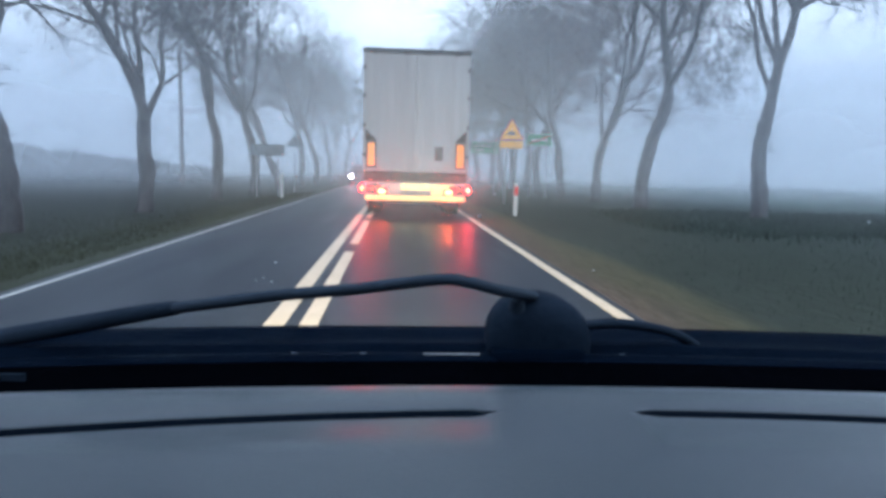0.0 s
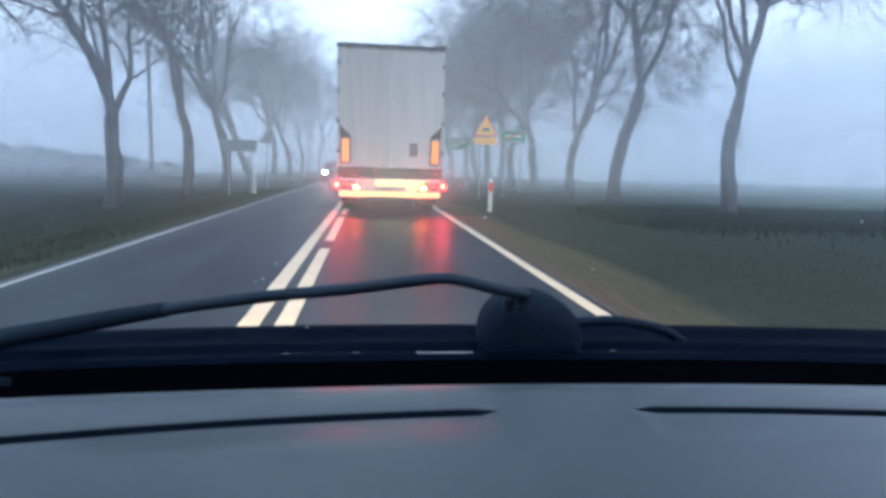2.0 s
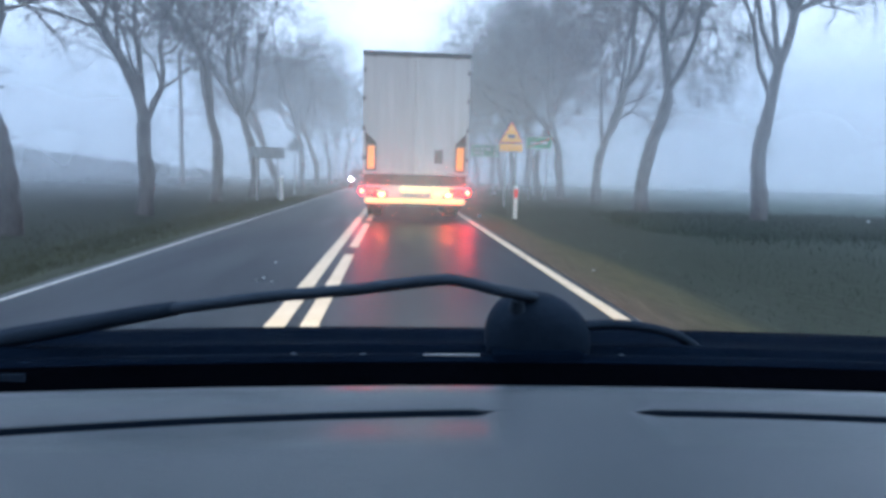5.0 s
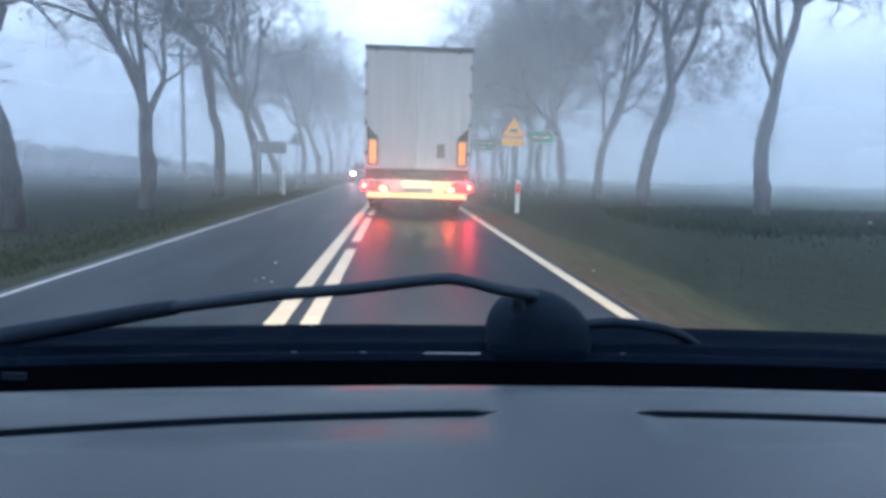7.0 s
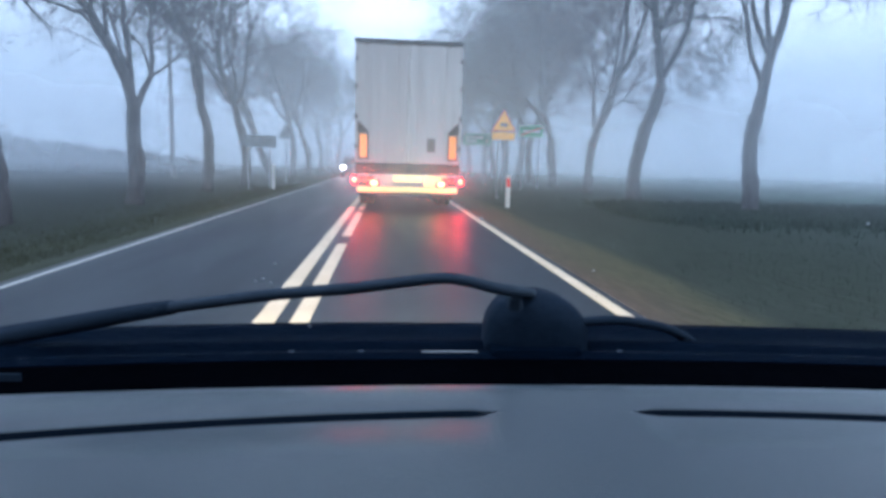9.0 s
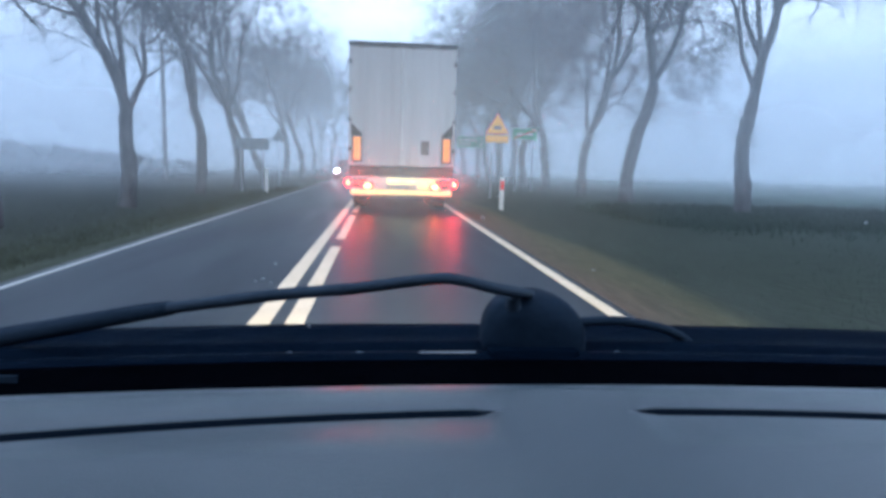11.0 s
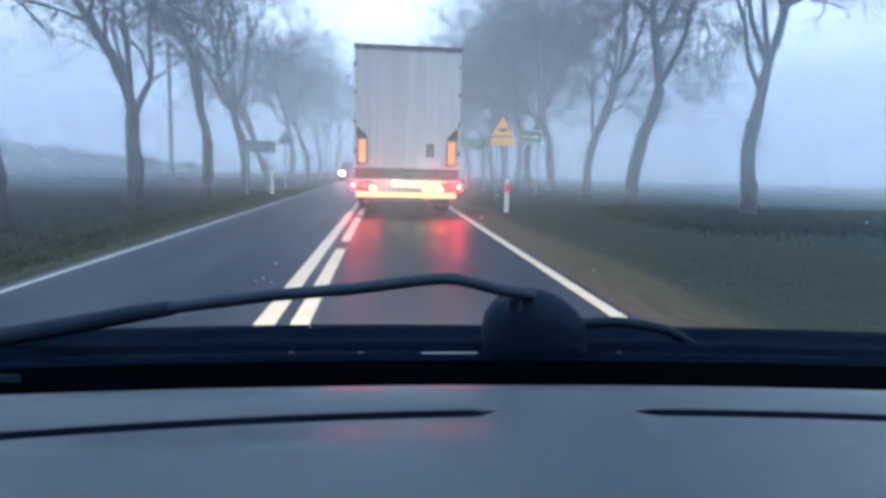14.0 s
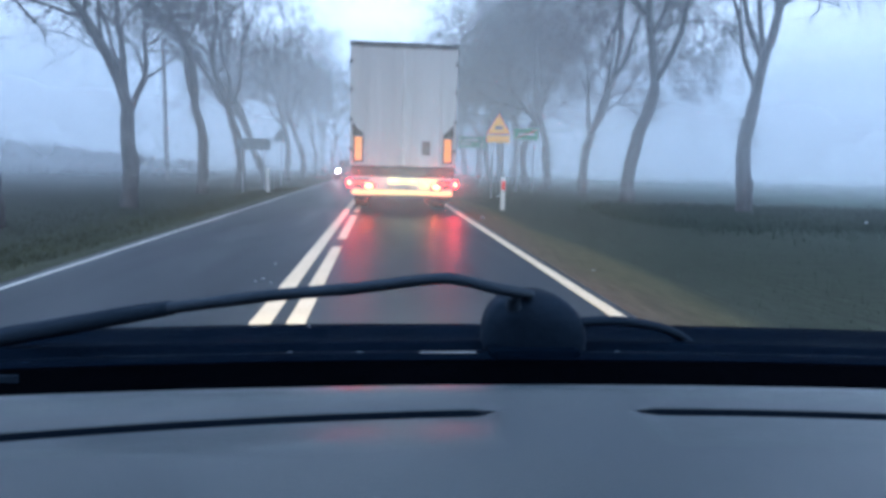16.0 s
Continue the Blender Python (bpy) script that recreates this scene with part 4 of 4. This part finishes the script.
LEFT_ROW = [(6, -6.9, 11.8, 10, 0.85), (4, -6.7, 17.4, -10, 1.0), (7, -6.8, 24.5, 15, 1.0), (8, -6.6, 30.0, 5, 0.95), (4, -6.7, 37.0, 30, 1.0),
            (6, -6.6, 45.5, 120, 1.0), (8, -6.7, 54.0, -20, 1.0), (7, -6.6, 63.0, 20, 1.0), (5, -6.7, 73.0, 50, 1.0), (2, -6.6, 85.0, 190, 1.0)]
for kind, x, y, turn, sc in LEFT_ROW:
    plant(kind, x, y, turn, sc, "slender leaning roadside tree with thin crown in mist", "avenue trees")


# ---------------------------------------------------------------- far woods, tall grass
def make_far_wood():
    """A low bank of bushes: a lumpy mass with a ragged fringe of leaves."""
    rnd = random.Random(5)

    def height(x):
        end = max(0.0, min(1.0, (-13.0 - x) / 34.0))
        return 0.5 + 3.0 * end ** 0.7 + (0.25 + 0.6 * end) * noise.noise(Vector((x * 0.16, 0.0, 7.0))) + 0.55 * noise.noise(Vector((x * 0.7, 4.0, 1.0)))

    def surf(x, k):
        a = math.pi * k
        h = height(x)
        d = 1.0 + 0.18 * noise.noise(Vector((x * 1.1, k * 5.0, 2.0))) + 0.12 * noise.noise(Vector((x * 3.0, k * 11.0, 9.0)))
        return Vector((x, 44.0 + 0.08 * (x + 40) - 2.6 * math.cos(a) * d, max(-0.3, h * math.sin(a) ** 0.6 * d)))
    nx, nk = 170, 10
    verts = [surf(-90 + 78.0 * i / nx, k / nk) for i in range(nx + 1) for k in range(nk + 1)]
    faces = [(i * (nk + 1) + k, (i + 1) * (nk + 1) + k, (i + 1) * (nk + 1) + k + 1, i * (nk + 1) + k + 1) for i in range(nx) for k in range(nk)]
    for _ in range(22000):
        p = surf(rnd.uniform(-90, -12), rnd.uniform(0.08, 0.75)) + Vector((rnd.gauss(0, 0.1), rnd.gauss(0, 0.1), rnd.gauss(0.02, 0.10)))
        s = rnd.uniform(0.03, 0.09)
        a = Vector((rnd.uniform(-1, 1), rnd.uniform(-1, 1), rnd.uniform(-0.4, 1))).normalized()
        b = a.orthogonal().normalized()
        k = len(verts)
        verts += [p - a * s, p + b * s * 0.5, p + a * s, p - b * s * 0.5]
        faces.append((k, k + 1, k + 2, k + 3))
    tagged(raw("far_wood", verts, faces, WOOD_FAR), "low dark bank of bushes along the misty field edge", "bushes", kind="stuff")


make_far_wood()


def make_grass(name, count, area, mat, tall, label, thin=0.012):
    rnd = random.Random(21)
    verts, faces = [], []
    for _ in range(count):
        x, y = area(rnd)
        z = ground_z(x, y)
        h = tall * rnd.uniform(0.5, 1.2)
        a = rnd.uniform(0, 6.283)
        w = thin * (1 + rnd.random())
        lx, ly = h * rnd.uniform(-0.5, 0.5), h * rnd.uniform(-0.5, 0.5)
        k = len(verts)
        verts += [(x - w * math.cos(a), y - w * math.sin(a), z - 0.02), (x + w * math.cos(a), y + w * math.sin(a), z - 0.02),
                  (x + lx, y + ly, z + h)]
        faces.append((k, k + 1, k + 2))
    return tagged(raw(name, verts, faces, mat), label, "grass", kind="stuff")


make_grass("tall_grass", 60000, lambda r: (min(26.0, 6.0 + abs(r.gauss(0, 1)) * 9 + r.random()), r.gauss(16.0, 1.7)), GRASS_DARK, 0.17, "strip of taller dark grass by the field")
make_grass("verge_grass", 6000, lambda r: (3.3 + 4.2 * r.random() ** 0.8 + r.gauss(0, 0.25), 3.5 + 26.0 * r.random() ** 1.3), GRASS_DARK, 0.06, "short damp grass beyond the mown verge", 0.003)
make_grass("verge_grass", 26000, lambda r: (-3.75 - abs(r.gauss(0, 1.7)), 5.5 + 26.0 * r.random() ** 1.4), GRASS, 0.07, "short damp grass along the far verge", 0.003)



# ---------------------------------------------------------------- signs and posts
def sign_posts(parent, xs, top, bottom=-0.35):
    for x in xs:
        part("post", cyl(bmesh.new(), (x, 0.05, bottom), (x, 0.05, top), 0.035, sides=12), GALV, parent, "grey steel post")


def make_signs():
    s = base("road_sign", -5.5, 28.0, 0, "dark blue-grey sign board on two steel posts", "road sign", turn=6)
    sign_posts(s, (-0.45, 0.45), 2.1)
    part("board", boxed(-0.72, 0.72, -0.01, 0.02, 1.62, 2.12, 0.008), SIGN_BACK, s, "dark board")
    s = base("town_sign", 7.0, 31.0, 0, "green town-end sign with a red diagonal bar", "road sign", turn=-4)
    sign_posts(s, (-0.4, 0.4), 3.0)
    b = part("board", boxed(-0.62, 0.62, -0.01, 0.02, 2.50, 3.10, 0.008), SIGN_GREEN, s, "green board")
    for z0, z1, x0, x1 in ((2.52, 2.545, -0.60, 0.60), (3.055, 3.08, -0.60, 0.60), (2.52, 3.08, -0.60, -0.575), (2.52, 3.08, 0.575, 0.60), (2.74, 2.84, -0.42, 0.42)):
        part("white_bar", boxed(x0, x1, -0.016, -0.011, z0, z1), SIGN_WHITE, b)
    part("red_bar", boxed(-0.55, 0.55, -0.024, -0.018, -0.03, 0.03, 0, Matrix.Translation((0, 0, 2.80)) @ Matrix.Rotation(radians(-22), 4, "Y")), SIGN_RED, b)
    s = base("direction_sign", 5.6, 40.0, 0, "green direction sign with pale lettering bars", "road sign", turn=-3)
    sign_posts(s, (-0.6, 0.6), 2.9)
    b = part("board", boxed(-0.85, 0.85, -0.01, 0.02, 2.32, 3.06, 0.008), SIGN_GREEN, s, "green board")
    for z0, z1, x0, x1 in ((2.34, 2.365, -0.83, 0.83), (3.015, 3.04, -0.83, 0.83), (2.74, 2.87, -0.72, 0.35), (2.48, 2.61, -0.72, -0.05), (2.74, 2.87, 0.6, 0.74), (2.48, 2.61, 0.55, 0.74)):
        part("white_bar", boxed(x0, x1, -0.016, -0.011, z0, z1), SIGN_WHITE, b)
    s = base("warning_sign", 4.9, 27.0, 0, "yellow triangular warning sign with a plate below", "road sign", turn=-3)
    sign_posts(s, (-0.22, 0.22), 2.75)
    for name, k, yy, mat in (("border", 1.0, 0.0, SIGN_RED), ("triangle", 0.86, -0.012, SIGN_YELLOW)):
        bm = bmesh.new()
        cz = 2.85
        a = [(-0.52 * k, cz - 0.30 * k), (0.52 * k, cz - 0.30 * k), (0.0, cz + 0.60 * k)]
        fr = [bm.verts.new((x, yy - 0.01, z)) for x, z in a]
        bk = [bm.verts.new((x, yy + 0.02, z)) for x, z in a]
        bm.faces.new(fr)
        bm.faces.new(bk[::-1])
        for i in range(3):
            bm.faces.new((fr[i], bk[i], bk[(i + 1) % 3], fr[(i + 1) % 3]))
        bmesh.ops.recalc_face_normals(bm, faces=bm.faces)
        part(name, bm, mat, s, "yellow panel" if k < 1 else "red border")
    part("dark_mark", boxed(-0.16, 0.16, -0.028, -0.022, 2.74, 2.90, 0.0, None), GREYBAR, s)
    part("plate", boxed(-0.48, 0.48, -0.01, 0.02, 2.20, 2.50, 0.008), SIGN_YELLOW, s, "yellow plate")
    s = base("warning_sign", -5.6, 36.0, 0, "dark grey back of a triangular warning sign on a post", "road sign", turn=4)
    sign_posts(s, (0.0,), 2.9)
    bm = bmesh.new()
    fr = [bm.verts.new((x, 0.0, z)) for x, z in ((-0.46, 2.25), (0.46, 2.25), (0.0, 3.05))]
    bk = [bm.verts.new((v.co.x, 0.014, v.co.z)) for v in fr]
    bm.faces.new(fr)
    bm.faces.new(bk[::-1])
    for i in range(3):
        bm.faces.new((fr[i], bk[i], bk[(i + 1) % 3], fr[(i + 1) % 3]))
    bmesh.ops.recalc_face_normals(bm, faces=bm.faces)
    part("triangle", bm, SIGN_BACK, s, "dark triangular plate")
    for x, y, side in ((3.55, 18.5, 1), (-4.55, 26.0, -1)):
        d = base("delineator_post", x, y, ground_z(x, y), "white roadside marker post with red reflector", "marker post", "marker posts")
        bm = boxed(-0.06, 0.06, -0.04, 0.04, -0.1, 0.92, 0.015)
        for v in bm.verts:
            if v.co.z > 0.85:
                v.co.z += 0.05 * (v.co.y + 0.04) / 0.08
        part("post", bm, POST_WHITE, d)
        part("black_collar", boxed(-0.062, 0.062, -0.042, 0.042, 0.60, 0.84, 0.004), RUBBER if side < 0 else POST_WHITE, d)
        part("reflector", boxed(-0.05, 0.05, -0.05, -0.04, 0.60, 0.86, 0.003), RED_GLASS if side > 0 else SIGN_WHITE, d, "red reflector" if side > 0 else "white reflector")
    u = base("utility_pole", -12.0, 37.0, ground_z(-12, 37), "thin dark wooden utility pole in the field", "pole")
    part("pole", cyl(bmesh.new(), (0, 0, -0.3), (0, 0, 7.5), 0.14, 0.09, 12), POLE_WOOD, u)
    part("crossarm", boxed(-0.8, 0.8, -0.05, 0.05, 6.9, 7.0, 0.01), POLE_WOOD, u)


make_signs()


# ---------------------------------------------------------------- oncoming car
def make_oncoming():
    c = base("oncoming_car", -2.4, 44.0, 0, "oncoming car with bright headlamps in the mist", "car")
    body = bmesh.new()
    box(body, -0.85, 0.85, 0.0, 4.2, 0.3, 0.85, 0.12)
    part("body", body, CARPAINT, c)
    part("cabin", boxed(-0.72, 0.72, 1.1, 3.6, 0.82, 1.45, 0.2), CARPAINT, c)
    for s in (-1, 1):
        bm = bmesh.new()
        bmesh.ops.create_uvsphere(bm, u_segments=14, v_segments=8, radius=1.0, matrix=Matrix.Translation((s * 0.62, 0.0, 0.65)) @ Matrix.Diagonal((0.15, 0.06, 0.09, 1)))
        part("headlamp", bm, HEAD_LAMP, c, "bright white headlamp", True)
        for yw in (0.8, 3.3):
            part("wheel", cyl(bmesh.new(), (s * 0.68, yw, 0.31), (s * 0.86, yw, 0.31), 0.31, sides=22), RUBBER, c)


make_oncoming()
